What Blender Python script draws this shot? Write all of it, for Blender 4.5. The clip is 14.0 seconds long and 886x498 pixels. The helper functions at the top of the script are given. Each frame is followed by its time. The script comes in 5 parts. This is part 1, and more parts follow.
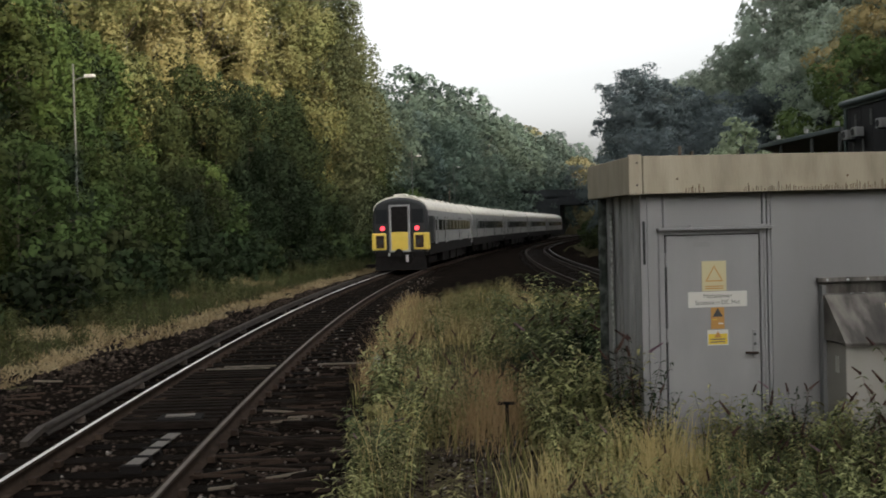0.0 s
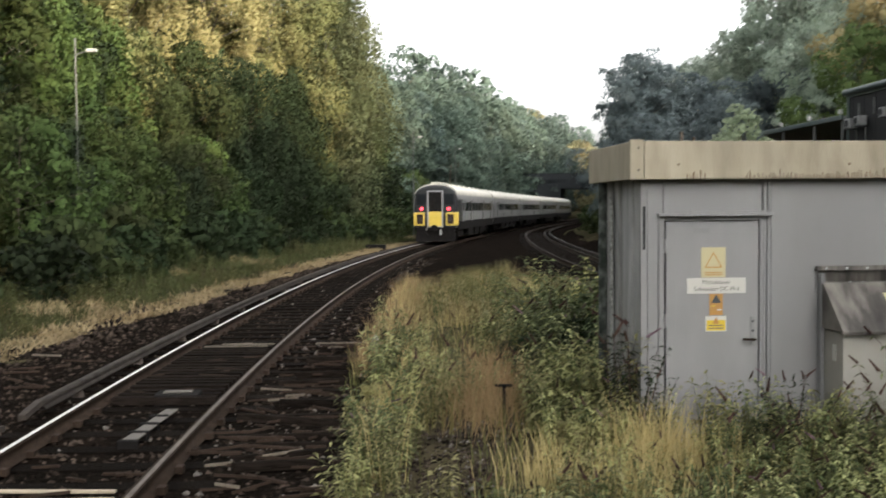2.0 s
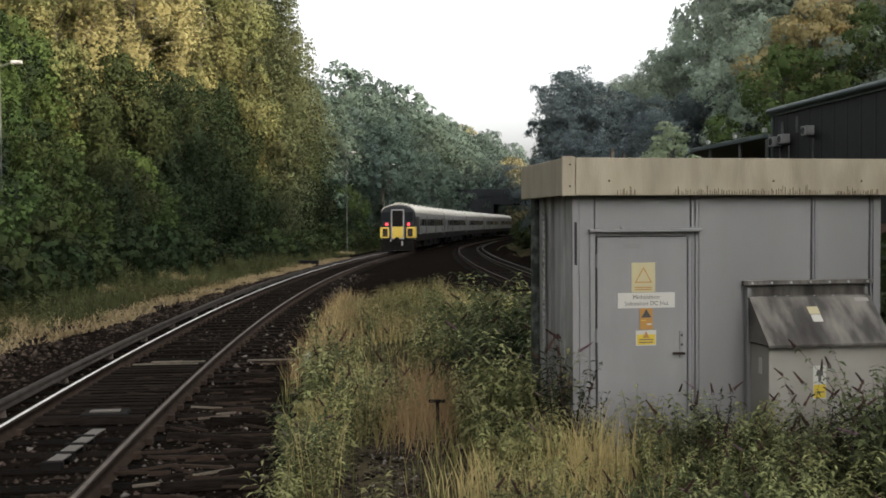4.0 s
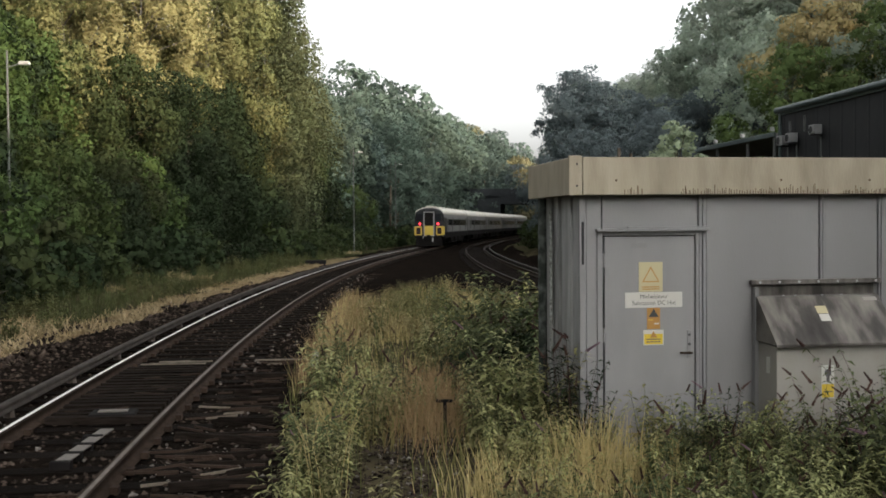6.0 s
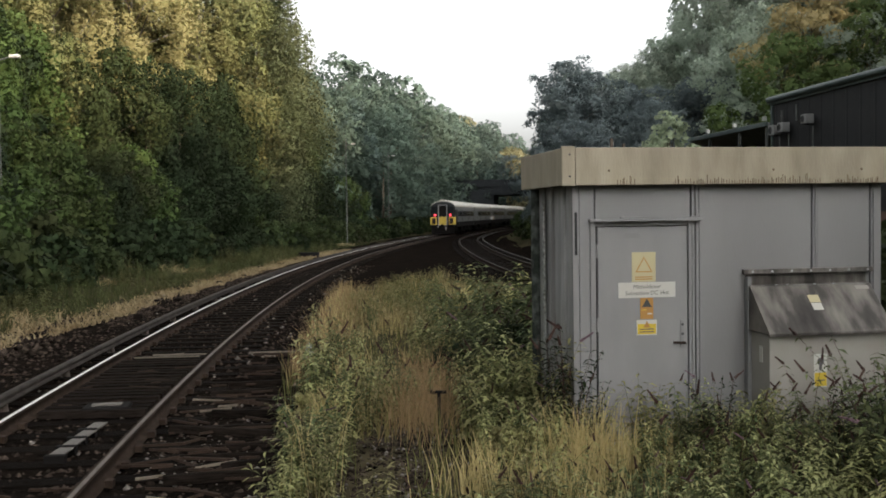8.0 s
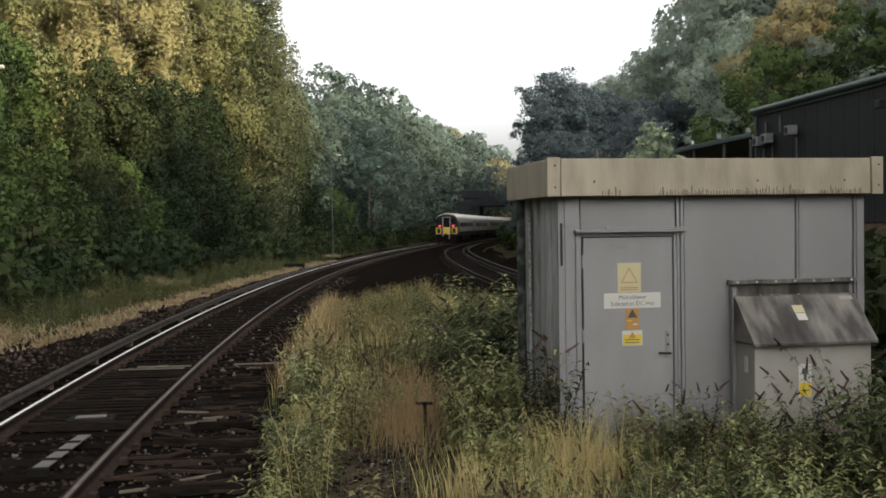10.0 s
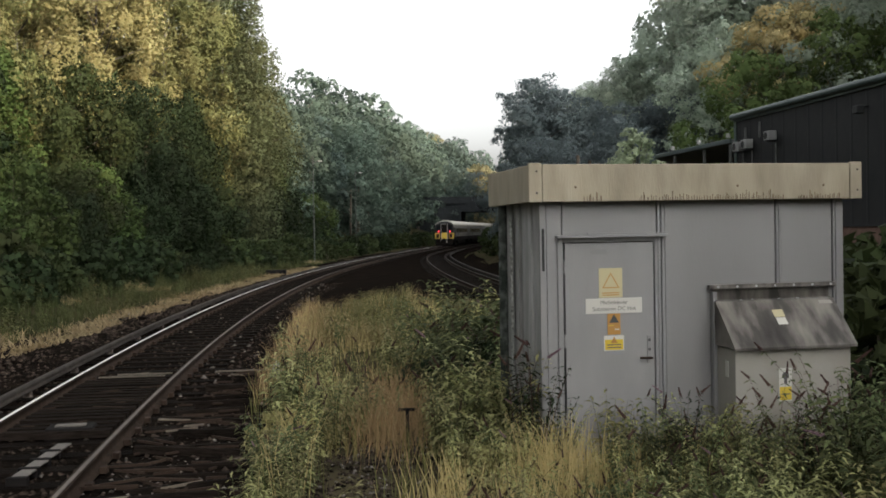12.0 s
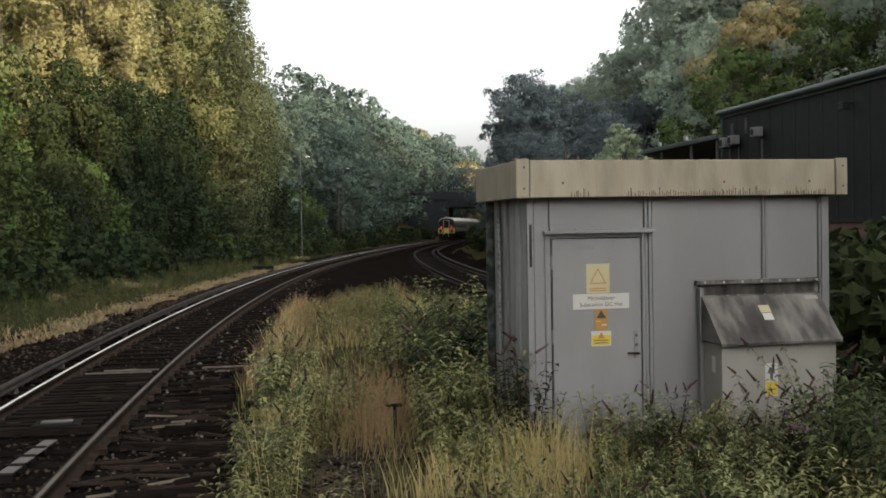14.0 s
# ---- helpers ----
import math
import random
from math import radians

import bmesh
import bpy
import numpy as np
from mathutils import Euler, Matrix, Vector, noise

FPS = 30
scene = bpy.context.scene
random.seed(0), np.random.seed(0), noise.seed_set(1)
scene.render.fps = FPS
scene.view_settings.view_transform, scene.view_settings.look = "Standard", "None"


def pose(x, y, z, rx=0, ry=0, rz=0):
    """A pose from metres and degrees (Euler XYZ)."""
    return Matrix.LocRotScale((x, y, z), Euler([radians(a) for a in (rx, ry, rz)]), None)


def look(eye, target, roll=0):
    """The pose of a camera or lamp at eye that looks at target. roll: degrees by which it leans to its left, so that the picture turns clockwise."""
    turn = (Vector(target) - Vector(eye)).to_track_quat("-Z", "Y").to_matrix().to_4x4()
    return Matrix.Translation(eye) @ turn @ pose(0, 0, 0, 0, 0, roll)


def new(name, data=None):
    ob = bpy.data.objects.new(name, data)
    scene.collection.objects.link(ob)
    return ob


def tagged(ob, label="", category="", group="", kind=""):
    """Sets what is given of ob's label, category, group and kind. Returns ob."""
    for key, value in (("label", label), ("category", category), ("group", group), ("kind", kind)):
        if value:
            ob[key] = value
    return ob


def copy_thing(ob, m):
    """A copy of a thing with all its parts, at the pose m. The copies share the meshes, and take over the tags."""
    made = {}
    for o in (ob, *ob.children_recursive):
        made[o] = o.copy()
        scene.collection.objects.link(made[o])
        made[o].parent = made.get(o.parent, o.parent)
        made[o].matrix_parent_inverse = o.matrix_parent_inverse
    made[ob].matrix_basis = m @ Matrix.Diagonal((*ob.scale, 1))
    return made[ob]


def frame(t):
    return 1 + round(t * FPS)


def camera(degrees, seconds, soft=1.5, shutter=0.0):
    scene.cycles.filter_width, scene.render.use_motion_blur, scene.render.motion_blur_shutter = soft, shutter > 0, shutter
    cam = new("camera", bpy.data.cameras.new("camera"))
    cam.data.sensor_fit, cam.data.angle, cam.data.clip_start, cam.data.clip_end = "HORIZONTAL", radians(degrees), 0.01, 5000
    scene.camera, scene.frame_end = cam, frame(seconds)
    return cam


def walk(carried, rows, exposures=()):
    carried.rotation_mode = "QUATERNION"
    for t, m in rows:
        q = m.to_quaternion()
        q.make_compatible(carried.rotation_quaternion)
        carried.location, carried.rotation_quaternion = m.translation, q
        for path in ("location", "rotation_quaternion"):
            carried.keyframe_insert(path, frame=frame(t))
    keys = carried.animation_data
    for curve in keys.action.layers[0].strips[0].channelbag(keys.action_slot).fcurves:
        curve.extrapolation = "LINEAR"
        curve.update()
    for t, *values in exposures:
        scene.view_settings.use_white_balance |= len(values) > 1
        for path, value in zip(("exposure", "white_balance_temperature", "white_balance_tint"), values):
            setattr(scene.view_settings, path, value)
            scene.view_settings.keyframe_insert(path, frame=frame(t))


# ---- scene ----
cam = camera(47.0, 14.0, soft=1.7, shutter=0.4)
EYE = (0.0, 0.0, 2.27)
PATH = [
    (0, 88.79, 1.45, 6.24),
    (0.5, 87.79, 1.28, 8.29),
    (1, 86.37, 0.95, 9.52),
    (1.5, 86.08, 0.73, 9.14),
    (2, 87.75, 0.42, 6.26),
    (2.5, 88.67, 0.40, 3.36),
    (3, 88.65, 0.31, 2.30),
    (5.5, 88.56, 0.45, 2.92),
    (6, 88.59, 0.46, 2.91),
    (6.5, 88.70, 0.65, 3.36),
    (7, 88.14, 0.63, 3.74),
    (7.5, 87.79, 0.61, 2.99),
    (8, 88.10, 0.79, 2.52),
    (8.5, 88.53, 0.80, 1.79),
    (11, 88.74, 0.87, 1.65),
    (11.5, 88.83, 0.98, 1.16),
    (12, 89.02, 1.01, 0.70),
    (12.5, 88.89, 0.92, 0.55),
    (13, 88.89, 0.84, 0.51),
    (13.5, 88.96, 0.93, 0.36),
    (14, 88.77, 1.00, 0.00),
]
EXPOSURES = [(0, 1.6), (0.5, 1.62), (1, 1.97), (1.5, 2.25), (2, 2.45), (2.5, 2.1), (3, 1.95), (5.5, 2.0), (7, 1.95), (8.5, 1.95), (11, 1.95), (14, 1.9)]
walk(cam, [(t, pose(*EYE, rx, ry, rz)) for t, rx, ry, rz in PATH], EXPOSURES)

# ---- light ----
SUN_AZ, SUN_EL = 138.0, 14.0      # degrees clockwise from +y; height
world = bpy.data.worlds.new("sky")
scene.world = world
world.use_nodes = True
wn, wl = world.node_tree.nodes, world.node_tree.links
wn.clear()
sky = wn.new("ShaderNodeTexSky")
sky.sky_type = "NISHITA"
sky.sun_disc = False
sky.sun_elevation, sky.sun_rotation = radians(SUN_EL), radians(SUN_AZ)
sky.air_density, sky.dust_density, sky.ozone_density = 1.0, 6.0, 0.6
pale = wn.new("ShaderNodeHueSaturation")
pale.inputs["Saturation"].default_value = 0.12
bg = wn.new("ShaderNodeBackground")
bg.inputs["Strength"].default_value = 0.15
wo = wn.new("ShaderNodeOutputWorld")
wl.new(sky.outputs[0], pale.inputs["Color"])
wl.new(pale.outputs[0], bg.inputs[0])
wl.new(bg.outputs[0], wo.inputs[0])
sun = new("sun", bpy.data.lights.new("sun", "SUN"))
sun.data.energy, sun.data.angle, sun.data.color = 1.7, radians(0.7), (1.0, 0.78, 0.52)
_a, _e = radians(SUN_AZ), radians(SUN_EL)
SUN_DIR = Vector((math.sin(_a) * math.cos(_e), math.cos(_a) * math.cos(_e), math.sin(_e)))
sun.matrix_world = look(SUN_DIR * 60, (0, 0, 0))

# ---- materials ----
def material(name, colors, rough=0.8, scale=3.0, bump=0.0, bump_scale=30.0, metal=0.0, island=0.0, obj=0.0, stain=None, stain_scale=0.8, spec=0.3, stretch=None, stain_amount=0.6):
    """Two-scale procedural surface: grain between the colours, a broad stain and fine relief."""
    m = bpy.data.materials.new(name)
    m.use_nodes = True
    n, l = m.node_tree.nodes, m.node_tree.links
    b = n["Principled BSDF"]
    b.inputs["Roughness"].default_value = rough
    b.inputs["Metallic"].default_value = metal
    b.inputs["Specular IOR Level"].default_value = spec
    tc = n.new("ShaderNodeTexCoord")
    mp = n.new("ShaderNodeMapping")
    l.new(tc.outputs["Object"], mp.inputs[0])
    if stretch:
        mp.inputs["Scale"].default_value = stretch
    no = n.new("ShaderNodeTexNoise")
    no.inputs["Scale"].default_value, no.inputs["Detail"].default_value = scale, 6.0
    l.new(mp.outputs[0], no.inputs["Vector"])
    ra = n.new("ShaderNodeValToRGB")
    ra.color_ramp.elements[0].position, ra.color_ramp.elements[1].position = 0.3, 0.7
    ra.color_ramp.elements[0].color, ra.color_ramp.elements[1].color = (*colors[0], 1), (*colors[-1], 1)
    for i, c in enumerate(colors[1:-1]):
        ra.color_ramp.elements.new(0.3 + 0.4 * (i + 1) / (len(colors) - 1)).color = (*c, 1)
    l.new(no.outputs["Fac"], ra.inputs[0])
    out = ra.outputs[0]
    if stain:
        ns = n.new("ShaderNodeTexNoise")
        ns.inputs["Scale"].default_value, ns.inputs["Detail"].default_value = stain_scale, 4.0
        l.new(mp.outputs[0], ns.inputs["Vector"])
        rs = n.new("ShaderNodeValToRGB")
        rs.color_ramp.elements[0].position, rs.color_ramp.elements[1].position = 0.45, 0.68
        rs.color_ramp.elements[1].color = (stain_amount, stain_amount, stain_amount, 1)
        l.new(ns.outputs["Fac"], rs.inputs[0])
        mx = n.new("ShaderNodeMix")
        mx.data_type = "RGBA"
        l.new(rs.outputs[0], mx.inputs[0])
        l.new(out, mx.inputs[6])
        mx.inputs[7].default_value = (*stain, 1)
        out = mx.outputs[2]
    for amount, socket in ((island, "island"), (obj, "object")):
        if amount:
            src = n.new("ShaderNodeNewGeometry").outputs["Random Per Island"] if socket == "island" else n.new("ShaderNodeObjectInfo").outputs["Random"]
            mr = n.new("ShaderNodeMapRange")
            mr.inputs[3].default_value, mr.inputs[4].default_value = 1 - amount, 1 + amount
            l.new(src, mr.inputs[0])
            hs = n.new("ShaderNodeHueSaturation")
            l.new(mr.outputs[0], hs.inputs["Value"])
            l.new(out, hs.inputs["Color"])
            out = hs.outputs[0]
    l.new(out, b.inputs["Base Color"])
    if bump:
        nb = n.new("ShaderNodeTexNoise")
        nb.inputs["Scale"].default_value, nb.inputs["Detail"].default_value = bump_scale, 5.0
        l.new(mp.outputs[0], nb.inputs["Vector"])
        bp = n.new("ShaderNodeBump")
        bp.inputs["Strength"].default_value, bp.inputs["Distance"].default_value = bump, 0.02
        l.new(nb.outputs["Fac"], bp.inputs["Height"])
        l.new(bp.outputs[0], b.inputs["Normal"])
    return m


def leaf_material(name, dark, light, alt, translucent=0.3, hue=0.03, calm=0.4):
    """Leaves: per-leaf and per-plant change of tone, a clump-sized drift towards another colour, some light through the blade."""
    m = bpy.data.materials.new(name)
    m.use_nodes = True
    n, l = m.node_tree.nodes, m.node_tree.links
    b = n["Principled BSDF"]
    b.inputs["Roughness"].default_value, b.inputs["Specular IOR Level"].default_value = 0.7, 0.1
    geo, info = n.new("ShaderNodeNewGeometry"), n.new("ShaderNodeObjectInfo")
    ra = n.new("ShaderNodeValToRGB")
    mean = [(p + q) / 2 for p, q in zip(dark, light)]
    ra.color_ramp.elements[0].color = (*[p * (1 - calm) + q * calm for p, q in zip(dark, mean)], 1)
    ra.color_ramp.elements[1].color = (*[p * (1 - calm) + q * calm for p, q in zip(light, mean)], 1)
    l.new(geo.outputs["Random Per Island"], ra.inputs[0])
    no = n.new("ShaderNodeTexNoise")
    no.inputs["Scale"].default_value, no.inputs["Detail"].default_value = 0.35, 3.0
    l.new(geo.outputs["Position"], no.inputs["Vector"])
    rs = n.new("ShaderNodeValToRGB")
    rs.color_ramp.elements[0].position, rs.color_ramp.elements[1].position = 0.42, 0.66
    l.new(no.outputs["Fac"], rs.inputs[0])
    mx = n.new("ShaderNodeMix")
    mx.data_type = "RGBA"
    l.new(rs.outputs[0], mx.inputs[0])
    l.new(ra.outputs[0], mx.inputs[6])
    mx.inputs[7].default_value = (*alt, 1)
    hs = n.new("ShaderNodeHueSaturation")
    mr = n.new("ShaderNodeMapRange")
    mr.inputs[3].default_value, mr.inputs[4].default_value = 0.5 - hue, 0.5 + hue
    l.new(info.outputs["Random"], mr.inputs[0])
    l.new(mr.outputs[0], hs.inputs["Hue"])
    mv = n.new("ShaderNodeMapRange")
    mv.inputs[3].default_value, mv.inputs[4].default_value = 0.75, 1.3
    l.new(info.outputs["Random"], mv.inputs[0])
    l.new(mv.outputs[0], hs.inputs["Value"])
    l.new(mx.outputs[2], hs.inputs["Color"])
    l.new(hs.outputs[0], b.inputs["Base Color"])
    tr = n.new("ShaderNodeBsdfTranslucent")
    l.new(hs.outputs[0], tr.inputs["Color"])
    ms = n.new("ShaderNodeMixShader")
    ms.inputs[0].default_value = translucent
    l.new(b.outputs[0], ms.inputs[1])
    l.new(tr.outputs[0], ms.inputs[2])
    l.new(ms.outputs[0], n["Material Output"].inputs["Surface"])
    return m


def plain(name, color, rough=0.5, metal=0.0, emit=None, strength=0.0, spec=0.4):
    m = bpy.data.materials.new(name)
    m.use_nodes = True
    b = m.node_tree.nodes["Principled BSDF"]
    b.inputs["Base Color"].default_value = (*color, 1)
    b.inputs["Roughness"].default_value, b.inputs["Metallic"].default_value = rough, metal
    b.inputs["Specular IOR Level"].default_value = spec
    if emit:
        b.inputs["Emission Color"].default_value, b.inputs["Emission Strength"].default_value = (*emit, 1), strength
    return m


M = {
    "soil": material("soil", [(0.022, 0.018, 0.012), (0.05, 0.042, 0.026), (0.07, 0.06, 0.034)], 0.95, 1.5, 0.6, 12, spec=0.0, stain=(0.035, 0.042, 0.018), stain_scale=0.25),
    "ballast": material("ballast", [(0.003, 0.0026, 0.0022), (0.007, 0.0057, 0.0047), (0.016, 0.013, 0.011)], 0.95, 22, 1.0, 24, spec=0.0, stain=(0.014, 0.010, 0.008), stain_scale=0.9),
    "stone": material("stone", [(0.008, 0.006, 0.005), (0.052, 0.040, 0.032)], 0.9, 6, 0.3, 40, island=0.85, spec=0.0),
    "pale_stone": material("pale_stone", [(0.08, 0.07, 0.062), (0.19, 0.172, 0.152)], 0.9, 6, 0.3, 40, island=0.4),
    "sleeper": material("sleeper", [(0.004, 0.003, 0.0024), (0.011, 0.0086, 0.007)], 0.9, 5, 0.5, 40, obj=0.3, spec=0.02, stretch=(1, 9, 9)),
    "slat": material("slat", [(0.005, 0.004, 0.003), (0.017, 0.013, 0.011)], 0.9, 6, 0.4, 40, obj=0.35, spec=0.02, stretch=(1, 9, 9)),
    "pale_board": material("pale_board", [(0.34, 0.28, 0.20), (0.55, 0.47, 0.36)], 0.8, 6, 0.4, 40, obj=0.2, stretch=(1, 12, 12), stain=(0.12, 0.09, 0.06), stain_scale=3),
    "old_board": material("old_board", [(0.10, 0.085, 0.065), (0.20, 0.17, 0.13)], 0.85, 6, 0.4, 40, obj=0.3, stretch=(1, 12, 12), stain=(0.04, 0.032, 0.025), stain_scale=4),
    "plate": material("plate", [(0.085, 0.076, 0.066), (0.15, 0.135, 0.12)], 0.7, 5, 0.3, 40, stain=(0.05, 0.042, 0.035), stain_scale=5),
    "verge": leaf_material("verge", (0.014, 0.020, 0.007), (0.052, 0.062, 0.022), (0.062, 0.058, 0.024), 0.3, 0.01),
    "rail_side": material("rail_side", [(0.020, 0.013, 0.0095), (0.042, 0.029, 0.021)], 0.85, 6, 0.3, 60, spec=0.08),
    "rail_top": plain("rail_top", (0.92, 0.90, 0.87), 0.5, 1.0),
    "rail_worn": material("rail_worn", [(0.075, 0.060, 0.048), (0.14, 0.115, 0.095)], 0.55, 5, 0.1, 60, metal=0.3),
    "conductor": material("conductor", [(0.022, 0.018, 0.015), (0.050, 0.042, 0.036)], 0.7, 4, 0.2, 60, spec=0.12),
    "pot": plain("pot", (0.07, 0.055, 0.045), 0.5),
    "hut_grey": material("hut_grey", [(0.195, 0.194, 0.194), (0.236, 0.233, 0.231)], 0.55, 2.2, 0.06, 50, stain=(0.13, 0.13, 0.125), stain_scale=1.1, stain_amount=0.55, stretch=(1, 1, 0.35)),
    "hut_door": material("hut_door", [(0.208, 0.207, 0.207), (0.245, 0.242, 0.240)], 0.5, 1.8, 0.04, 50, stain=(0.15, 0.15, 0.148), stain_scale=1.3, stain_amount=0.5, stretch=(1, 1, 0.4)),
    "fascia": material("fascia", [(0.27, 0.235, 0.17), (0.35, 0.31, 0.235)], 0.8, 3.5, 0.2, 60, stain=(0.15, 0.13, 0.095), stain_scale=5.0, stain_amount=0.4, stretch=(1, 1, 0.25)),
    "fascia_drip": material("fascia_drip", [(0.06, 0.042, 0.026), (0.14, 0.10, 0.06)], 0.9, 9),
    "roof_felt": material("roof_felt", [(0.09, 0.09, 0.085), (0.16, 0.155, 0.14)], 0.95, 4, 0.4, 50),
    "dark_gap": plain("dark_gap", (0.02, 0.02, 0.022), 0.9),
    "hood": material("hood", [(0.028, 0.025, 0.022), (0.10, 0.092, 0.082)], 0.6, 5, 0.2, 40, stain=(0.21, 0.195, 0.17), stain_scale=5.0, stain_amount=0.85, stretch=(1, 0.35, 0.35)),
    "cabinet": material("cabinet", [(0.25, 0.238, 0.21), (0.30, 0.285, 0.255)], 0.6, 2.5, 0.06, 50, stain=(0.17, 0.155, 0.13), stain_scale=1.6),
    "sign_white": plain("sign_white", (0.47, 0.46, 0.42), 0.5),
    "sign_yellow": plain("sign_yellow", (0.55, 0.40, 0.04), 0.5),
    "sign_pale_yellow": plain("sign_pale_yellow", (0.43, 0.38, 0.225), 0.5),
    "sign_orange": plain("sign_orange", (0.36, 0.19, 0.05), 0.5),
    "ink": plain("ink", (0.05, 0.05, 0.05), 0.6),
    "grey_ink": plain("grey_ink", (0.09, 0.09, 0.09), 0.6),
    "steel": plain("steel", (0.32, 0.32, 0.33), 0.4, 0.9),
    "moss_dark": material("moss_dark", [(0.010, 0.014, 0.011), (0.035, 0.042, 0.034)], 0.9, 12, 0.4, 40, stain=(0.16, 0.17, 0.16), stain_scale=9.0, stain_amount=0.6),
    "lichen": material("lichen", [(0.10, 0.10, 0.09), (0.42, 0.43, 0.40)], 0.95, 24, 0.5, 40),
    "bark": material("bark", [(0.05, 0.04, 0.03), (0.13, 0.11, 0.085)], 0.95, 6, 0.8, 25, stretch=(1, 1, 0.3)),
    "birch_bark": material("birch_bark", [(0.03, 0.027, 0.024), (0.11, 0.10, 0.09)], 0.85, 5, 0.4, 25, stretch=(1, 1, 2.5)),
    "leaf": leaf_material("leaf", (0.017, 0.026, 0.01), (0.05, 0.068, 0.024), (0.036, 0.045, 0.017), 0.35, 0.012, 0.55),
    # Dark green growth, with the wood's shadow pockets darkened into the colour.
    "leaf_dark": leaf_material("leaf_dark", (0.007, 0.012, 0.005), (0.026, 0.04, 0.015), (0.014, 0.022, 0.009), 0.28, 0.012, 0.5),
    "leaf_mid": leaf_material("leaf_mid", (0.022, 0.036, 0.011), (0.066, 0.094, 0.028), (0.046, 0.058, 0.019), 0.38, 0.014, 0.55),
    # Blue-grey cast: haze over the siding trees put into the leaf colour.
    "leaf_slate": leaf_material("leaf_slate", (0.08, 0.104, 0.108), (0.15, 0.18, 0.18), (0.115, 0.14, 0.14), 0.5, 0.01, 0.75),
    "leaf_sapling": leaf_material("leaf_sapling", (0.22, 0.27, 0.18), (0.44, 0.51, 0.34), (0.32, 0.38, 0.25), 0.45, 0.01, 0.5),
    "leaf_birch": leaf_material("leaf_birch", (0.042, 0.052, 0.026), (0.098, 0.114, 0.056), (0.076, 0.082, 0.04), 0.4, 0.01, 0.6),
    # Bluish tint of the next two is distance haze put into the leaf colour.
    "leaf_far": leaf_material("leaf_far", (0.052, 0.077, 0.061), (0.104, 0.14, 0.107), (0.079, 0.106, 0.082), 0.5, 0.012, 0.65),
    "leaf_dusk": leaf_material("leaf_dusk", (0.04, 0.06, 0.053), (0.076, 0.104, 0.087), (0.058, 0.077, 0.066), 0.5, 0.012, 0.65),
    # Warm tone is sunlight on the far crowns, put into the leaf colour.
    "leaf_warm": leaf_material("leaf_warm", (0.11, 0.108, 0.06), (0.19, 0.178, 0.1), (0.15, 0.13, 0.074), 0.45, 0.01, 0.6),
    # Pale grey cast: haze before the right-hand woods, mixed into the leaf colour.
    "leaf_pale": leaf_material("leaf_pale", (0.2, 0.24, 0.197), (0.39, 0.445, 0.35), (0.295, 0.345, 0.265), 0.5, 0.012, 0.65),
    # Golden tone of the next two birch leaves is low sun in the colour.
    "leaf_gold": leaf_material("leaf_gold", (0.15, 0.138, 0.064), (0.24, 0.218, 0.102), (0.19, 0.168, 0.078), 0.45, 0.008, 0.65),
    "leaf_olive": leaf_material("leaf_olive", (0.085, 0.096, 0.040), (0.155, 0.166, 0.068), (0.135, 0.128, 0.056), 0.45, 0.008, 0.65),
    # Orange here is a sunlit patch of crown, painted as leaf colour.
    "leaf_amber": leaf_material("leaf_amber", (0.27, 0.22, 0.115), (0.42, 0.34, 0.18), (0.31, 0.27, 0.14), 0.4, 0.01, 0.5),
    "leaf_island": leaf_material("leaf_island", (0.04, 0.045, 0.02), (0.26, 0.25, 0.11), (0.22, 0.18, 0.085), 0.35, 0.012, 0.1),
    "leaf_verge": leaf_material("leaf_verge", (0.04, 0.052, 0.02), (0.14, 0.16, 0.06), (0.11, 0.11, 0.045), 0.3, 0.012),
    # Light green leaves, brightened in colour where sun should strike them.
    "leaf_bright": leaf_material("leaf_bright", (0.062, 0.105, 0.036), (0.145, 0.205, 0.07), (0.1, 0.15, 0.05), 0.4, 0.02),
    "leaf_weed": leaf_material("leaf_weed", (0.045, 0.052, 0.024), (0.42, 0.425, 0.195), (0.33, 0.295, 0.135), 0.4, 0.02, 0.0),
    "leaf_grey": leaf_material("leaf_grey", (0.014, 0.02, 0.009), (0.17, 0.195, 0.085), (0.08, 0.095, 0.042), 0.3, 0.03, 0.0),
    "straw_old": leaf_material("straw_old", (0.15, 0.115, 0.065), (0.35, 0.28, 0.165), (0.21, 0.155, 0.085), 0.3, 0.01),
    "hut_side": material("hut_side", [(0.21, 0.21, 0.205), (0.34, 0.335, 0.325)], 0.7, 6, 0.15, 50, stain=(0.13, 0.13, 0.12), stain_scale=2.5, stretch=(1, 1, 0.3)),
    "straw": leaf_material("straw", (0.36, 0.3, 0.135), (0.74, 0.63, 0.3), (0.52, 0.43, 0.2), 0.35, 0.015),
    "green_grass": leaf_material("green_grass", (0.065, 0.078, 0.028), (0.18, 0.19, 0.068), (0.23, 0.195, 0.078), 0.35, 0.03),
    "rust_weed": leaf_material("rust_weed", (0.16, 0.1, 0.055), (0.34, 0.225, 0.125), (0.25, 0.175, 0.095), 0.3, 0.01),
    "flower": leaf_material("flower", (0.13, 0.085, 0.105), (0.3, 0.2, 0.235), (0.12, 0.08, 0.08), 0.3, 0.01),
    "seed_head": leaf_material("seed_head", (0.045, 0.025, 0.02), (0.09, 0.05, 0.04), (0.06, 0.035, 0.03), 0.1, 0.01),
    "shed_wall": material("shed_wall", [(0.016, 0.017, 0.018), (0.024, 0.025, 0.026)], 0.7, 1.2, 0.05, 30, spec=0.15, stain=(0.032, 0.032, 0.031), stain_scale=0.4),
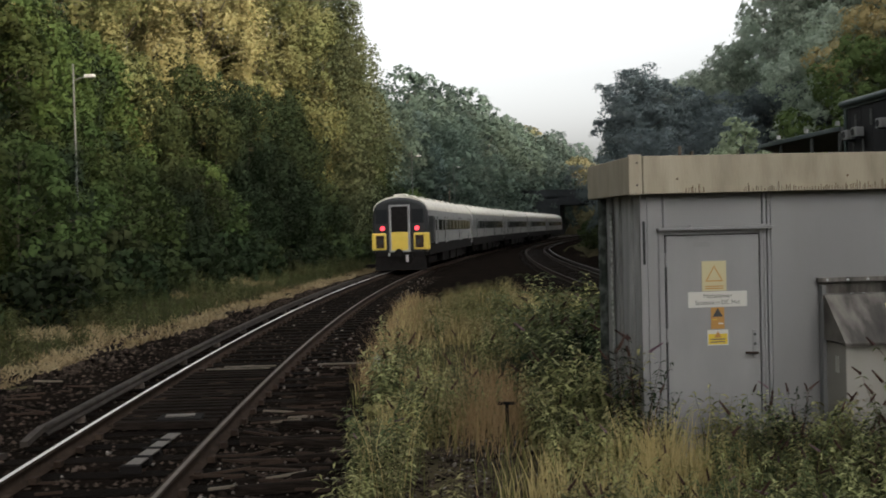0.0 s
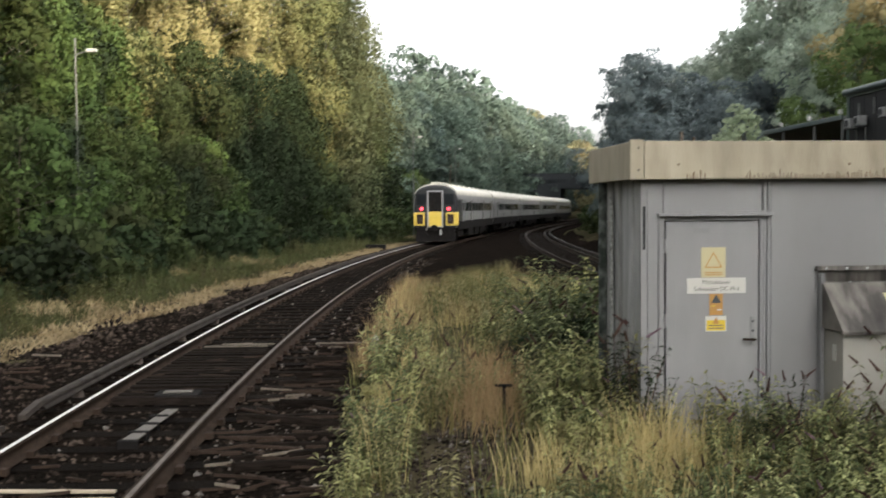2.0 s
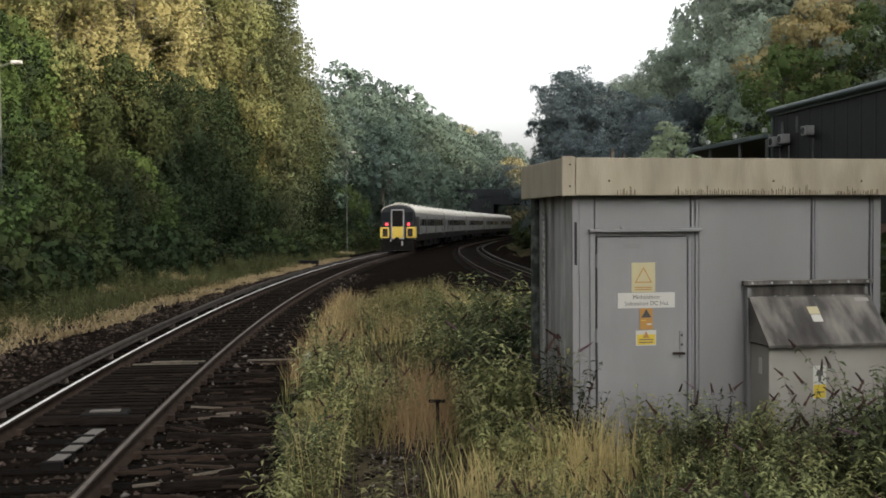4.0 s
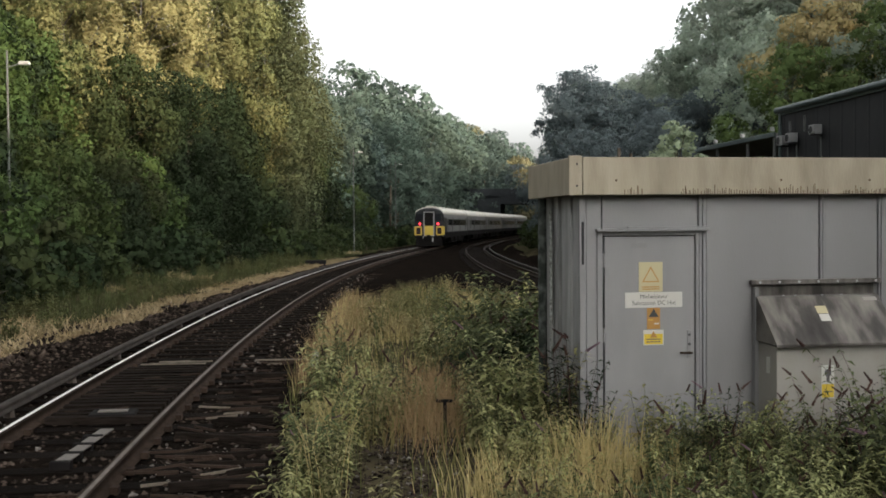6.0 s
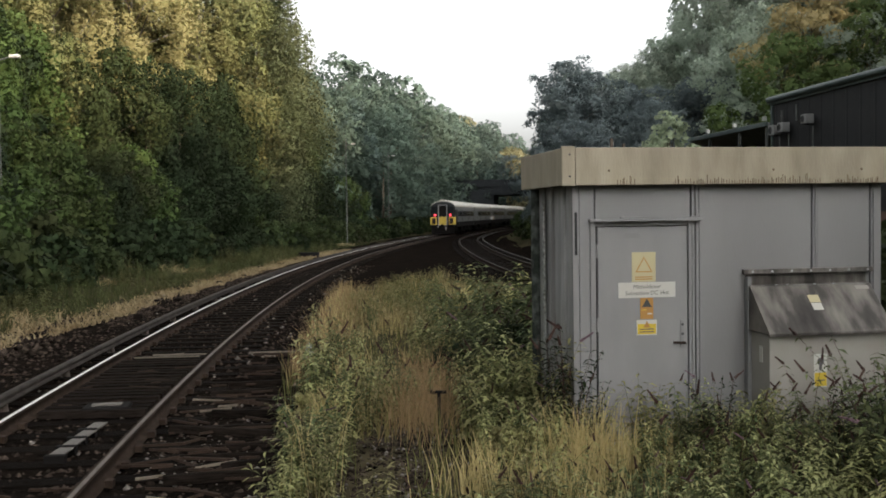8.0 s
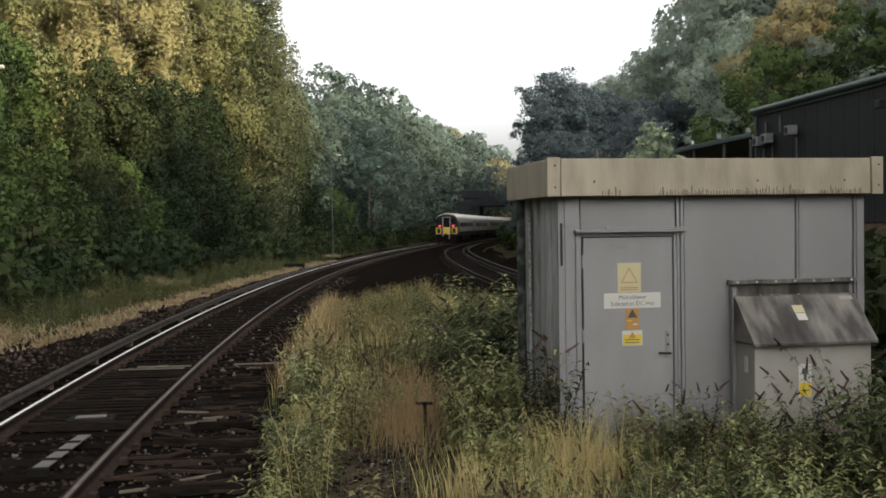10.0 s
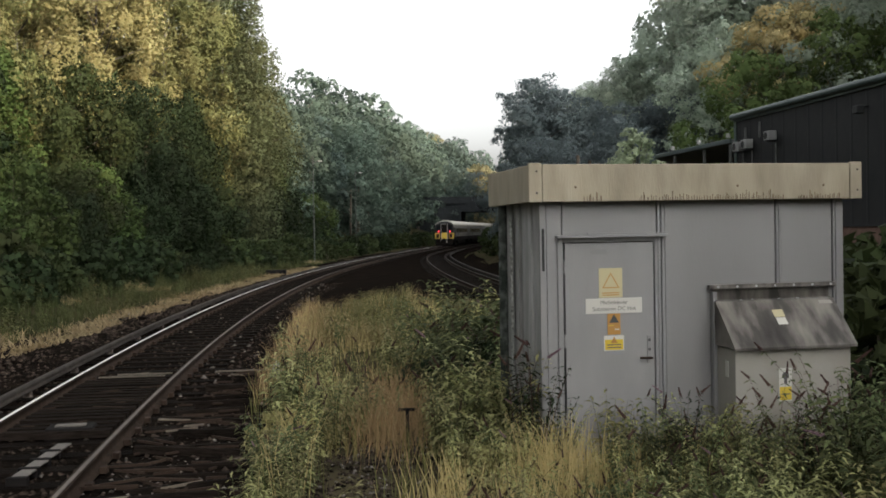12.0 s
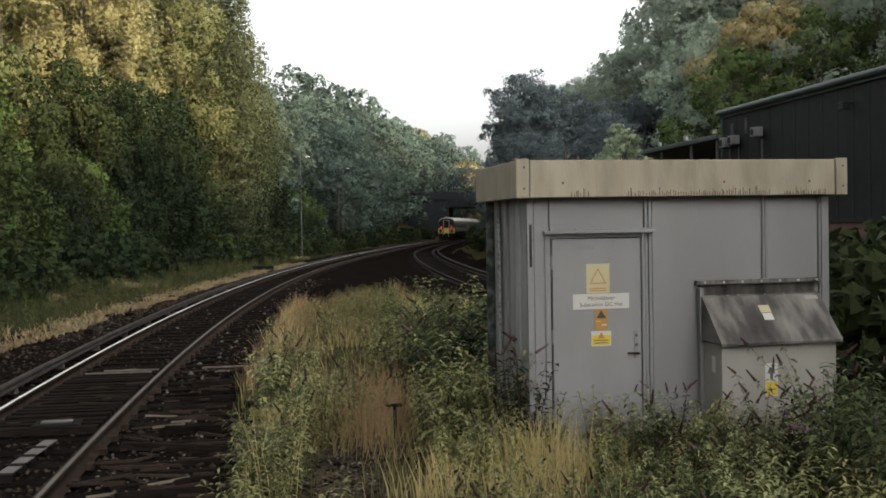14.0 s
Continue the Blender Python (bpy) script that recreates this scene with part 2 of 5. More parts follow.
    "shed_trim": material("shed_trim", [(0.04, 0.06, 0.055), (0.07, 0.09, 0.085)], 0.5, 2),
    "shed_roof": material("shed_roof", [(0.12, 0.12, 0.12), (0.2, 0.2, 0.195)], 0.6, 2),
    "brick": material("brick", [(0.14, 0.085, 0.065), (0.22, 0.14, 0.11)], 0.9, 4, 0.3, 40, obj=0.3),
    "galv": material("galv", [(0.30, 0.31, 0.31), (0.45, 0.46, 0.46)], 0.45, 4, metal=0.6),
    "pole": material("pole", [(0.075, 0.08, 0.076), (0.11, 0.112, 0.108)], 0.6, 3, metal=0.3),
    "concrete": material("concrete", [(0.20, 0.19, 0.17), (0.33, 0.31, 0.28)], 0.9, 3, 0.4, 40, stain=(0.12, 0.11, 0.09)),
    "bridge": material("bridge", [(0.012, 0.014, 0.016), (0.024, 0.027, 0.029)], 0.9, 2, 0.4, 30, spec=0.05, stain=(0.017, 0.019, 0.02)),
    "train_roof": material("train_roof", [(0.44, 0.42, 0.36), (0.56, 0.535, 0.46)], 0.45, 2, 0.05, 20, stain=(0.30, 0.29, 0.26), stain_scale=0.7),
    "train_body": material("train_body", [(0.19, 0.192, 0.19), (0.25, 0.252, 0.248)], 0.35, 1.5, stain=(0.14, 0.14, 0.136), stain_scale=0.5),
    "train_band": material("train_band", [(0.05, 0.052, 0.054), (0.08, 0.082, 0.084)], 0.3, 1.5, spec=0.4),
    "train_dark": material("train_dark", [(0.012, 0.013, 0.0135), (0.02, 0.021, 0.022)], 0.5, 1.5, spec=0.2),
    "train_glass": plain("train_glass", (0.012, 0.014, 0.016), 0.06, 0.0, spec=0.45),
    "train_yellow": material("train_yellow", [(0.46, 0.34, 0.055), (0.54, 0.41, 0.085)], 0.4, 3, stain=(0.5, 0.36, 0.05), stain_scale=2.0),
    "train_under": material("train_under", [(0.006, 0.0055, 0.005), (0.012, 0.0105, 0.01)], 0.9, 4, spec=0.08),
    "tail_red": plain("tail_red", (0.5, 0.02, 0.02), 0.4, emit=(1.0, 0.04, 0.06), strength=1.2),
    "lit_window": plain("lit_window", (0.5, 0.6, 0.58), 0.4, emit=(0.75, 1.0, 0.92), strength=0.8),
    "lamp_white": plain("lamp_white", (0.34, 0.34, 0.33), 0.5),
}

# ---- building helpers ----
def part(name, bm, mat, parent=None, label=""):
    """One bmesh as one mesh object under a thing or part."""
    me = bpy.data.meshes.new(name)
    bm.to_mesh(me)
    bm.free()
    me.materials.append(M[mat])
    ob = new(name, me)
    if parent:
        ob.parent = parent
    if label:
        tagged(ob, label)
    return ob


def thing(name, label, category, m=None, group="", kind=""):
    e = new(name)
    if m:
        e.matrix_basis = m
    return tagged(e, label, category, group, kind)


def box(bm, x0, x1, y0, y1, z0, z1, bevel=0.0):
    r = bmesh.ops.create_cube(bm, size=1.0, matrix=Matrix.Translation(((x0 + x1) / 2, (y0 + y1) / 2, (z0 + z1) / 2)) @ Matrix.Diagonal((abs(x1 - x0), abs(y1 - y0), abs(z1 - z0), 1)))
    if bevel:
        edges = list({e for v in r["verts"] for e in v.link_edges})
        bmesh.ops.bevel(bm, geom=edges, offset=bevel, segments=2, affect="EDGES", profile=0.5)
    return bm


def bx(*a, **k):
    return box(bmesh.new(), *a, **k)


def tube(bm, p, q, r0, r1=None, seg=10):
    p, q = Vector(p), Vector(q)
    d = q - p
    m = Matrix.Translation((p + q) / 2) @ d.to_track_quat("Z", "Y").to_matrix().to_4x4()
    bmesh.ops.create_cone(bm, cap_ends=True, segments=seg, radius1=r0, radius2=r0 if r1 is None else r1, depth=d.length, matrix=m)
    return bm


def prism(bm, outline, y0, y1):
    """An x-z outline drawn out along y."""
    a = [bm.verts.new((x, y0, z)) for x, z in outline]
    b = [bm.verts.new((x, y1, z)) for x, z in outline]
    n = len(outline)
    bm.faces.new(a)
    bm.faces.new(b[::-1])
    for i in range(n):
        bm.faces.new((a[i], b[i], b[(i + 1) % n], a[(i + 1) % n]))
    bmesh.ops.recalc_face_normals(bm, faces=bm.faces[:])
    return bm


def mesh_object(name, verts, faces, mat, parent=None, smooth=False):
    """A mesh from arrays: verts (n, 3), faces (m, k)."""
    me = bpy.data.meshes.new(name)
    verts, faces = np.asarray(verts, np.float32), np.asarray(faces, np.int32)
    k = faces.shape[1]
    me.vertices.add(len(verts))
    me.vertices.foreach_set("co", verts.ravel())
    me.loops.add(faces.size)
    me.loops.foreach_set("vertex_index", faces.ravel())
    me.polygons.add(len(faces))
    me.polygons.foreach_set("loop_start", np.arange(0, faces.size, k, dtype=np.int32))
    if smooth:
        me.polygons.foreach_set("use_smooth", np.ones(len(faces), bool))
    me.update(calc_edges=True)
    me.materials.append(M[mat])
    ob = new(name, me)
    if parent:
        ob.parent = parent
    return ob


# ---- the line of the railway ----
STEP = 0.1
_s = np.arange(0, 420, STEP)
_k = np.interp(_s, [0, 25, 50, 80, 130, 200, 420], [0.0038, 0.00328, 0.00265, 0.00092, 0.00059, 0.0007, 0.0009])
_h = -0.16563 + np.cumsum(_k) * STEP
_x = -3.409 + np.cumsum(np.sin(_h)) * STEP
_y = 4.0 + np.cumsum(np.cos(_h)) * STEP


def on_line(s, off=0.0):
    """Place and heading (clockwise from +y) at s metres along the main line, off metres to its right; runs straight on before its start."""
    if s < 0:
        h = -0.16563
        return -3.409 + s * math.sin(h) + off * math.cos(h), 4.0 + s * math.cos(h) - off * math.sin(h), h
    h = float(np.interp(s, _s, _h))
    return float(np.interp(s, _s, _x)) + off * math.cos(h), float(np.interp(s, _s, _y)) - off * math.sin(h), h


def line_x(y):
    return np.where(np.asarray(y) < 4.0, -3.409 + (4.0 - np.asarray(y)) * 0.167, np.interp(y, _y, _x))


SIDING = [(9.0, -6.0), (6.9, 8.0), (4.5, 18.0), (2.1, 32.0), (0.3, 48.0), (-1.1, 68.0), (-1.9, 90.0), (-0.6, 115.0), (1.7, 141.0), (4.5, 169.0), (8.2, 200.0), (12.4, 230.0), (24, 300)]
_sy = np.arange(-6, 300, 0.5)
_sx = np.interp(_sy, [q[1] for q in SIDING], [q[0] for q in SIDING])
for _i in range(3):
    _sx = np.convolve(np.pad(_sx, 12, mode="reflect", reflect_type="odd"), np.ones(25) / 25, "valid")


def siding_x(y):
    return np.interp(y, _sy, _sx)


def fbm(x, y, f, seed=0.0):
    return noise.fractal(Vector((x * f + seed, y * f - seed, seed)), 1.0, 2.0, 4)


def ground_z(x, y, rough=True):
    """Height of the ground sheet: flat trackbed, a wooded bank beside the main line, rising land beyond the siding."""
    u = x - float(line_x(y))
    w = x - float(siding_x(y))
    z = -0.06
    if u < -5.2:
        d = -5.2 - u
        z += min(d * 0.12, 0.5) + 9.5 * (1 - math.exp(-max(d - 3.0, 0) / 22.0))
    level = y > 34 and u > 0 and w < 2.6
    if u > 2.0 and not level:
        z += 0.12 * min((u - 2.0) / 2.0, 1)
    if w > 2.6:
        d = w - 2.6
        z += 1.3 * min(d / 6.0, 1) + (12.0 * (1 - math.exp(-max(d - 16, 0) / 24.0)))
    if y > 245:
        z += min((y - 245) * 0.09, 14) * min(1.0, max(abs(u) - 7, 0) / 12)
    if rough and abs(u) > 2.2 and not level:
        z += 0.09 * fbm(x, y, 0.5, 3.1) * min(abs(u) - 2.2, 1)
        if abs(u) > 9:
            z += 0.7 * fbm(x, y, 0.08, 7.7)
    return z


def spaced(fine0, fine1, step, lo, hi, grow=1.18):
    a = list(np.arange(fine0, fine1, step))
    d, q = step, a[-1]
    while q < hi:
        d *= grow
        q += d
        a.append(q)
    d, q, pre = step, a[0], []
    while q > lo:
        d *= grow
        q -= d
        pre.append(q)
    return np.array(pre[::-1] + a)


def build_ground():
    xs, ys = spaced(-15, 9, 0.4, -1500, 1500), spaced(4, 44, 0.45, -1200, 2400)
    vs = [(x, y, ground_z(x, y)) for y in ys for x in xs]
    nx, ny = len(xs), len(ys)
    i = np.arange(nx * ny).reshape(ny, nx)
    f = np.stack([i[:-1, :-1], i[:-1, 1:], i[1:, 1:], i[1:, :-1]], -1).reshape(-1, 4)
    ob = mesh_object("ground", vs, f, "soil", smooth=True)
    tagged(ob, "dark earth of the railway cutting with grassy patches", "ground", kind="structure")


def ribbon(name, section, s0, s1, step, mat, parent, line=on_line):
    """A cross-section (off, z) swept along the line; closed outline."""
    n = len(section)
    ss = np.arange(s0, s1 + step / 2, step)
    vs = []
    for s in ss:
        for off, z in section:
            x, y, h = line(s, off)
            vs.append((x, y, z))
    f = []
    for i in range(len(ss) - 1):
        for j in range(n):
            k = (j + 1) % n
            f.append((i * n + j, i * n + k, (i + 1) * n + k, (i + 1) * n + j))
    return mesh_object(name, vs, f, mat, parent)


RAIL = [(-0.075, 0.0), (0.075, 0.0), (0.075, 0.012), (0.012, 0.03), (0.012, 0.11), (0.036, 0.122), (0.036, 0.157), (-0.036, 0.157), (-0.036, 0.122), (-0.012, 0.11), (-0.012, 0.03), (-0.075, 0.012)]


def rail(off, s0, s1, parent, name, side, top, line, dz=0.0):
    r = ribbon(name, [(off + a, b + dz) for a, b in RAIL], s0, s1, 0.8, side, parent, line)
    ribbon("running_surface", [(off - 0.014, 0.1575 + dz), (off + 0.03, 0.1575 + dz), (off + 0.026, 0.163 + dz), (off - 0.01, 0.163 + dz)], s0, s1, 0.8, top, r, line)
    return r


def on_siding(s, off=0.0):
    y = s
    x = float(siding_x(y))
    h = math.atan(float(siding_x(y + 0.5) - siding_x(y - 0.5)))
    return x + off * math.cos(h), y - off * math.sin(h), h


def build_tracks():
    bed = ribbon("trackbed", [(-4.4, -0.16), (-3.9, -0.025), (-1.9, -0.03), (0.0, -0.03), (1.9, -0.03), (2.4, -0.02), (2.9, -0.14), (0, -0.6)], -150, 330, 1.5, "ballast", None)
    tagged(bed, "dark oily ballast bed under the main line", "ballast", kind="structure")
    bed2 = ribbon("trackbed", [(-2.3, -0.1), (-1.6, 0.02), (0.0, 0.03), (1.6, 0.02), (2.3, -0.1), (0, -0.6)], 8, 36, 1.5, "ballast", None, on_siding)
    tagged(bed2, "dark ballast bed under the siding", "ballast", kind="structure")
    ys = np.arange(33.0, 262.0, 1.2)
    vs, k = [], 19
    for y in ys:
        a, b = float(line_x(y)) + 1.8, float(siding_x(y)) + 3.6
        for q in range(k):
            x = a + (b - a) * q / (k - 1)
            vs.append((x, y, -0.035 if q == 0 else ground_z(x, y) - 0.15 if q == k - 1 else max(ground_z(x, y) + 0.05, 0.01 + 0.015 * fbm(x, y, 0.8, 2.2))))
    i = np.arange(len(ys) * k).reshape(-1, k)
    between = mesh_object("trackbed", vs, np.stack([i[:-1, :-1], i[:-1, 1:], i[1:, 1:], i[1:, :-1]], -1).reshape(-1, 4), "ballast", smooth=True)
    tagged(between, "dark cindery ballast between main line and siding", "ballast", kind="structure")
    main = thing("railway_track", "main-line track with one bright worn rail on dark timber sleepers", "railway track", kind="structure")
    rail(-0.7525, -150, 330, main, "rail", "rail_side", "rail_top", on_line)
    rail(0.7525, -150, 330, main, "rail", "rail_side", "rail_worn", on_line)
    sid = thing("railway_track", "rusty siding track curving away behind the equipment hut", "railway track", kind="structure")
    rail(-0.7525, 8, 290, sid, "rail", "rail_side", "conductor", on_siding, 0.05)
    rail(0.7525, 8, 290, sid, "rail", "rail_side", "conductor", on_siding, 0.05)
    ribbon("conductor_bar", [(1.2 + a, b) for a, b in ((-0.04, 0.14), (0.04, 0.14), (0.04, 0.25), (-0.04, 0.25))], 8, 120, 0.8, "conductor", sid, on_siding)
    base = bx(-1.3, 1.3, -0.125, 0.125, -0.12, 0.0, bevel=0.012)
    first = part("sleeper", base, "sleeper", main)
    me = first.data
    i = 0
    s = -40.3
    while s < 150:
        x, y, h = on_line(s)
        ob = first if i == 0 else new("sleeper", me)
        ob.parent = main
        ob.matrix_basis = pose(x, y, 0.0 + random.uniform(-0.008, 0.004), 0, 0, -math.degrees(h) + random.uniform(-0.8, 0.8))
        i += 1
        s += 0.66
    s = 20.0
    while s < 95:
        x, y, h = on_siding(s)
        ob = new("sleeper", me)
        ob.parent = sid
        ob.matrix_basis = pose(x, y, 0.05 + random.uniform(-0.008, 0.004), 0, 0, -math.degrees(h) + random.uniform(-1, 1))
        s += 0.7
    # rail fastenings
    bm = bmesh.new()
    s = -5.0
    while s < 55:
        for off in (-0.7525, 0.7525):
            for du in (-0.11, 0.11):
                x, y, h = on_line(s + (0.05 if du > 0 else -0.05), off + du)
                bmesh.ops.create_cube(bm, size=1, matrix=pose(x, y, 0.03, 0, 0, -math.degrees(h)) @ Matrix.Diagonal((0.07, 0.1, 0.06, 1)))
        s += 0.66
    tagged(part("rail_fastenings", bm, "rail_side", main), kind="stuff")
    # conductor rail in two lengths, with ramped ends
    third = thing("conductor_rail", "heavy brown electric conductor rail on pots beside the track", "third rail")
    for s0, s1, z in ((6.75, 320, 0.09), (-150, 5.1, 0.09)):
        L = ribbon("rail_length", [(-1.2 + a, b + z) for a, b in [(-0.06, 0), (0.06, 0), (0.06, 0.02), (0.025, 0.04), (0.038, 0.06), (0.038, 0.11), (-0.038, 0.11), (-0.038, 0.06), (-0.025, 0.04), (-0.06, 0.02)]], s0, s1, 0.8, "conductor", third)
        end = s0 if s0 > 0 else s1
        sgn = -1 if s0 > 0 else 1
        x, y, h = on_line(end + sgn * 0.28, -1.2)
        ramp = part("ramp_end", prism(bmesh.new(), [(-0.04, 0.05), (0.04, 0.05), (0.04, 0.11), (-0.04, 0.11)], -0.27, 0.27), "conductor", L)
        ramp.matrix_basis = pose(x, y, z - 0.02, sgn * -7, 0, -math.degrees(h))
    pot0 = None
    s = -5.2
    while s < 70:
        x, y, h = on_line(s, -1.2)
        if pot0 is None:
            pot0 = part("insulator_pot", tube(bmesh.new(), (0, 0, -0.02), (0, 0, 0.09), 0.07, 0.055, 10), "pot", third)
            ob = pot0
        else:
            ob = new("insulator_pot", pot0.data)
            ob.parent = third
        ob.matrix_basis = pose(x, y, 0)
        s += 2.64


build_ground()
build_tracks()


# ---- equipment hut ----
HUT = pose(0.783, 9.554, 0.0, 0, 0, 12.0)


def text_mesh(body, size, name, mat, parent, m, label=""):
    cu = bpy.data.curves.new(name, "FONT")
    cu.body, cu.size, cu.align_x, cu.align_y, cu.extrude = body, size, "CENTER", "CENTER", 0.0008
    tmp = new(name, cu)
    me = bpy.data.meshes.new_from_object(tmp.evaluated_get(bpy.context.evaluated_depsgraph_get()))
    bpy.data.objects.remove(tmp)
    me.materials.append(M[mat])
    ob = new(name, me)
    ob.parent = parent
    ob.matrix_basis = m
    return tagged(ob, label) if label else ob


def plate(name, x0, x1, z0, z1, y, mat, parent, label, t=0.004):
    return part(name, bx(x0, x1, y - t, y, z0, z1, bevel=0.0015), mat, parent, label)


def build_hut():
    W, D, Z0, Z1 = 3.14, 1.30, 0.02, 2.56
    hut = thing("equipment_hut", "grey steel trackside hut with stained cream flat-roof fascia", "hut", HUT)
    part("core", bx(0.02, W - 0.02, 0.03, D - 0.02, Z0, Z1), "dark_gap", hut, "dark inner shell behind the wall panels")
    part("plinth", bx(-0.03, W + 0.03, -0.03, D + 0.03, -0.2, 0.1, bevel=0.01), "concrete", hut, "low concrete plinth")
    # front wall panels with open joints; door opening from 0.225 to 1.165
    for x0, x1, z0, z1 in ((0.07, 0.215, 0.1, Z1), (0.225, 1.165, 2.215, Z1), (1.255, 2.405, 0.1, Z1), (2.47, 3.02, 0.1, Z1)):
        part("wall_panel", bx(x0, x1, 0.0, 0.03, z0, z1, bevel=0.004), "hut_grey", hut)
    for x0, x1 in ((0.0, 0.062), (1.175, 1.205), (1.215, 1.245), (2.415, 2.435), (2.443, 2.462), (3.03, 3.05), (3.06, W)):
        part("cover_strip", bx(x0, x1, -0.014, 0.03, 0.1, Z1, bevel=0.004), "hut_grey", hut)
    # side walls in narrow folded bays
    for sx, nm in ((0.0, -1), (W, 1)):
        for y0, y1, out in ((0.0, 0.20, 0.0), (0.21, 0.30, 0.022), (0.31, 0.60, 0.0), (0.61, 0.66, 0.03), (0.67, 0.90, 0.0), (0.91, 0.97, 0.022), (0.98, 1.2, 0.0), (1.2, D, 0.03)):
            a, b = (sx - out, sx + 0.02) if nm < 0 else (sx - 0.02, sx + out)
            part("side_panel", bx(a, b, y0, y1, 0.1, Z1, bevel=0.004), "hut_side", hut)
    part("rear_panel", bx(0, W, D, D + 0.02, 0.1, Z1), "hut_grey", hut)
    # lichen-stained batten and slot on the side wall
    part("batten", bx(-0.05, -0.03, 0.84, 0.89, 0.15, 2.4, bevel=0.004), "lichen", hut, "narrow batten crusted with pale lichen")
    # added tube that draws the dark, pale-blotched strip at the far edge
    part("downpipe", tube(bmesh.new(), (-0.075, 1.06, 0.0), (-0.075, 1.06, 2.52), 0.045, seg=12), "moss_dark", hut, "dark tube with pale blotches, added along the wall's far edge")
    part("slot_cover", bx(0.02, 0.045, -0.018, -0.004, 1.88, 2.28, bevel=0.003), "train_dark", hut, "narrow dark slot cover")
    # door set
    frame_ = part("door_frame", bx(0.17, 0.222, -0.02, 0.03, 0.1, 2.19, bevel=0.004), "hut_grey", hut)
    part("jamb", bx(1.14, 1.17, -0.02, 0.03, 0.1, 2.19, bevel=0.004), "hut_grey", frame_)
    part("head", bx(0.225, 1.165, -0.012, 0.03, 2.145, 2.2, bevel=0.004), "hut_grey", frame_)
    part("drip_rail", bx(0.15, 1.255, -0.075, -0.016, 2.185, 2.215, bevel=0.006), "hut_grey", frame_, "thin folded drip rail over the door")
    part("drip_upstand", bx(0.46, 1.25, -0.055, -0.02, 2.216, 2.232, bevel=0.003), "hut_grey", frame_)
    door = part("door", bx(0.245, 1.132, -0.006, 0.03, 0.12, 2.135, bevel=0.005), "hut_door", hut, "flat grey steel door with warning signs")
    for z in (0.4, 1.15, 1.85):
        part("hinge", tube(bmesh.new(), (0.233, -0.012, z), (0.233, -0.012, z + 0.13), 0.011, seg=8), "hut_grey", door)
    lock = part("lock_plate", bx(1.055, 1.095, -0.016, -0.006, 0.98, 1.245, bevel=0.003), "hut_grey", door, "narrow lock plate with two keyholes")
    part("handle", tube(tube(bmesh.new(), (1.075, -0.016, 1.03), (1.075, -0.055, 1.03), 0.011), (1.09, -0.055, 1.03), (0.97, -0.055, 1.035), 0.011), "rail_side", lock, "dark metal lever handle")
    for z in (1.2, 1.11):
        part("keyhole", tube(bmesh.new(), (1.075, -0.017, z), (1.075, -0.021, z), 0.014), "ink", lock)
    part("closer_plate", bx(0.50, 0.66, -0.010, -0.006, 2.03, 2.075), "hut_grey", door)
    # signs on the door
    y = -0.007
    s = plate("warning_sign", 0.578, 0.813, 1.615, 1.895, y, "sign_pale_yellow", door, "faded yellow warning sign with a triangle")
    bm = bmesh.new()
    a, c, z, r = 0.6955, 0.0, 1.775, 0.1
    o = [(a + r * math.sin(k * 2.0944), z - 0.02 + r * math.cos(k * 2.0944)) for k in range(3)]
    q = [(a + r * 0.8 * math.sin(k * 2.0944), z - 0.02 + r * 0.8 * math.cos(k * 2.0944)) for k in range(3)]
    va, vb = [bm.verts.new((p[0], y - 0.006, p[1])) for p in o], [bm.verts.new((p[0], y - 0.006, p[1])) for p in q]
    for k in range(3):
        bm.faces.new((va[k], va[(k + 1) % 3], vb[(k + 1) % 3], vb[k]))
    part("triangle", bm, "sign_orange", s)
    for z in (1.66, 1.64):
        part("lettering_bar", bx(0.61, 0.78, y - 0.0055, y - 0.004, z - 0.005, z + 0.005), "sign_orange", s)
    s = plate("name_sign", 0.442, 1.008, 1.465, 1.610, y - 0.002, "sign_white", door, "white name sign with two lines of grey lettering")
    text_mesh("Micheldever", 0.056, "lettering", "grey_ink", s, pose(0.725, y - 0.008, 1.568, 90, 0, 0))
    text_mesh("Substation DC Hut", 0.056, "lettering", "grey_ink", s, pose(0.725, y - 0.008, 1.508, 90, 0, 0))
    s = plate("danger_sign", 0.658, 0.788, 1.262, 1.462, y, "sign_orange", door, "small orange danger sign with a black triangle")
    bm = bmesh.new()
    v = [bm.verts.new((0.723 + p * 0.05, y - 0.0055, 1.385 + w)) for p, w in ((-1, -0.01), (1, -0.01), (0, 0.07))]
    bm.faces.new(v)
    part("triangle", bm, "ink", s)
    part("lettering_bar", bx(0.73, 0.775, y - 0.0055, y - 0.004, 1.305, 1.318), "sign_white", s)
    part("lettering_bar", bx(0.67, 0.72, y - 0.0055, y - 0.004, 1.345, 1.352), "sign_yellow", s)
    s = plate("caution_sign", 0.62, 0.822, 1.108, 1.252, y, "sign_white", door, "small white and yellow caution sign")
    part("yellow_field", bx(0.63, 0.812, y - 0.0052, y - 0.004, 1.118, 1.215), "sign_yellow", s)
    bm = bmesh.new()
    v = [bm.verts.new((0.721 + p * 0.035, y - 0.0062, 1.2 + w)) for p, w in ((-1, -0.02), (1, -0.02), (0, 0.045))]
    bm.faces.new(v)
    part("triangle", bm, "sign_orange", s)
    for z in (1.165, 1.14):
        part("lettering_bar", bx(0.65, 0.79, y - 0.0062, y - 0.0052, z - 0.005, z + 0.005), "grey_ink", s)
    # roof: slab, soffit, fascia boards with corner plates
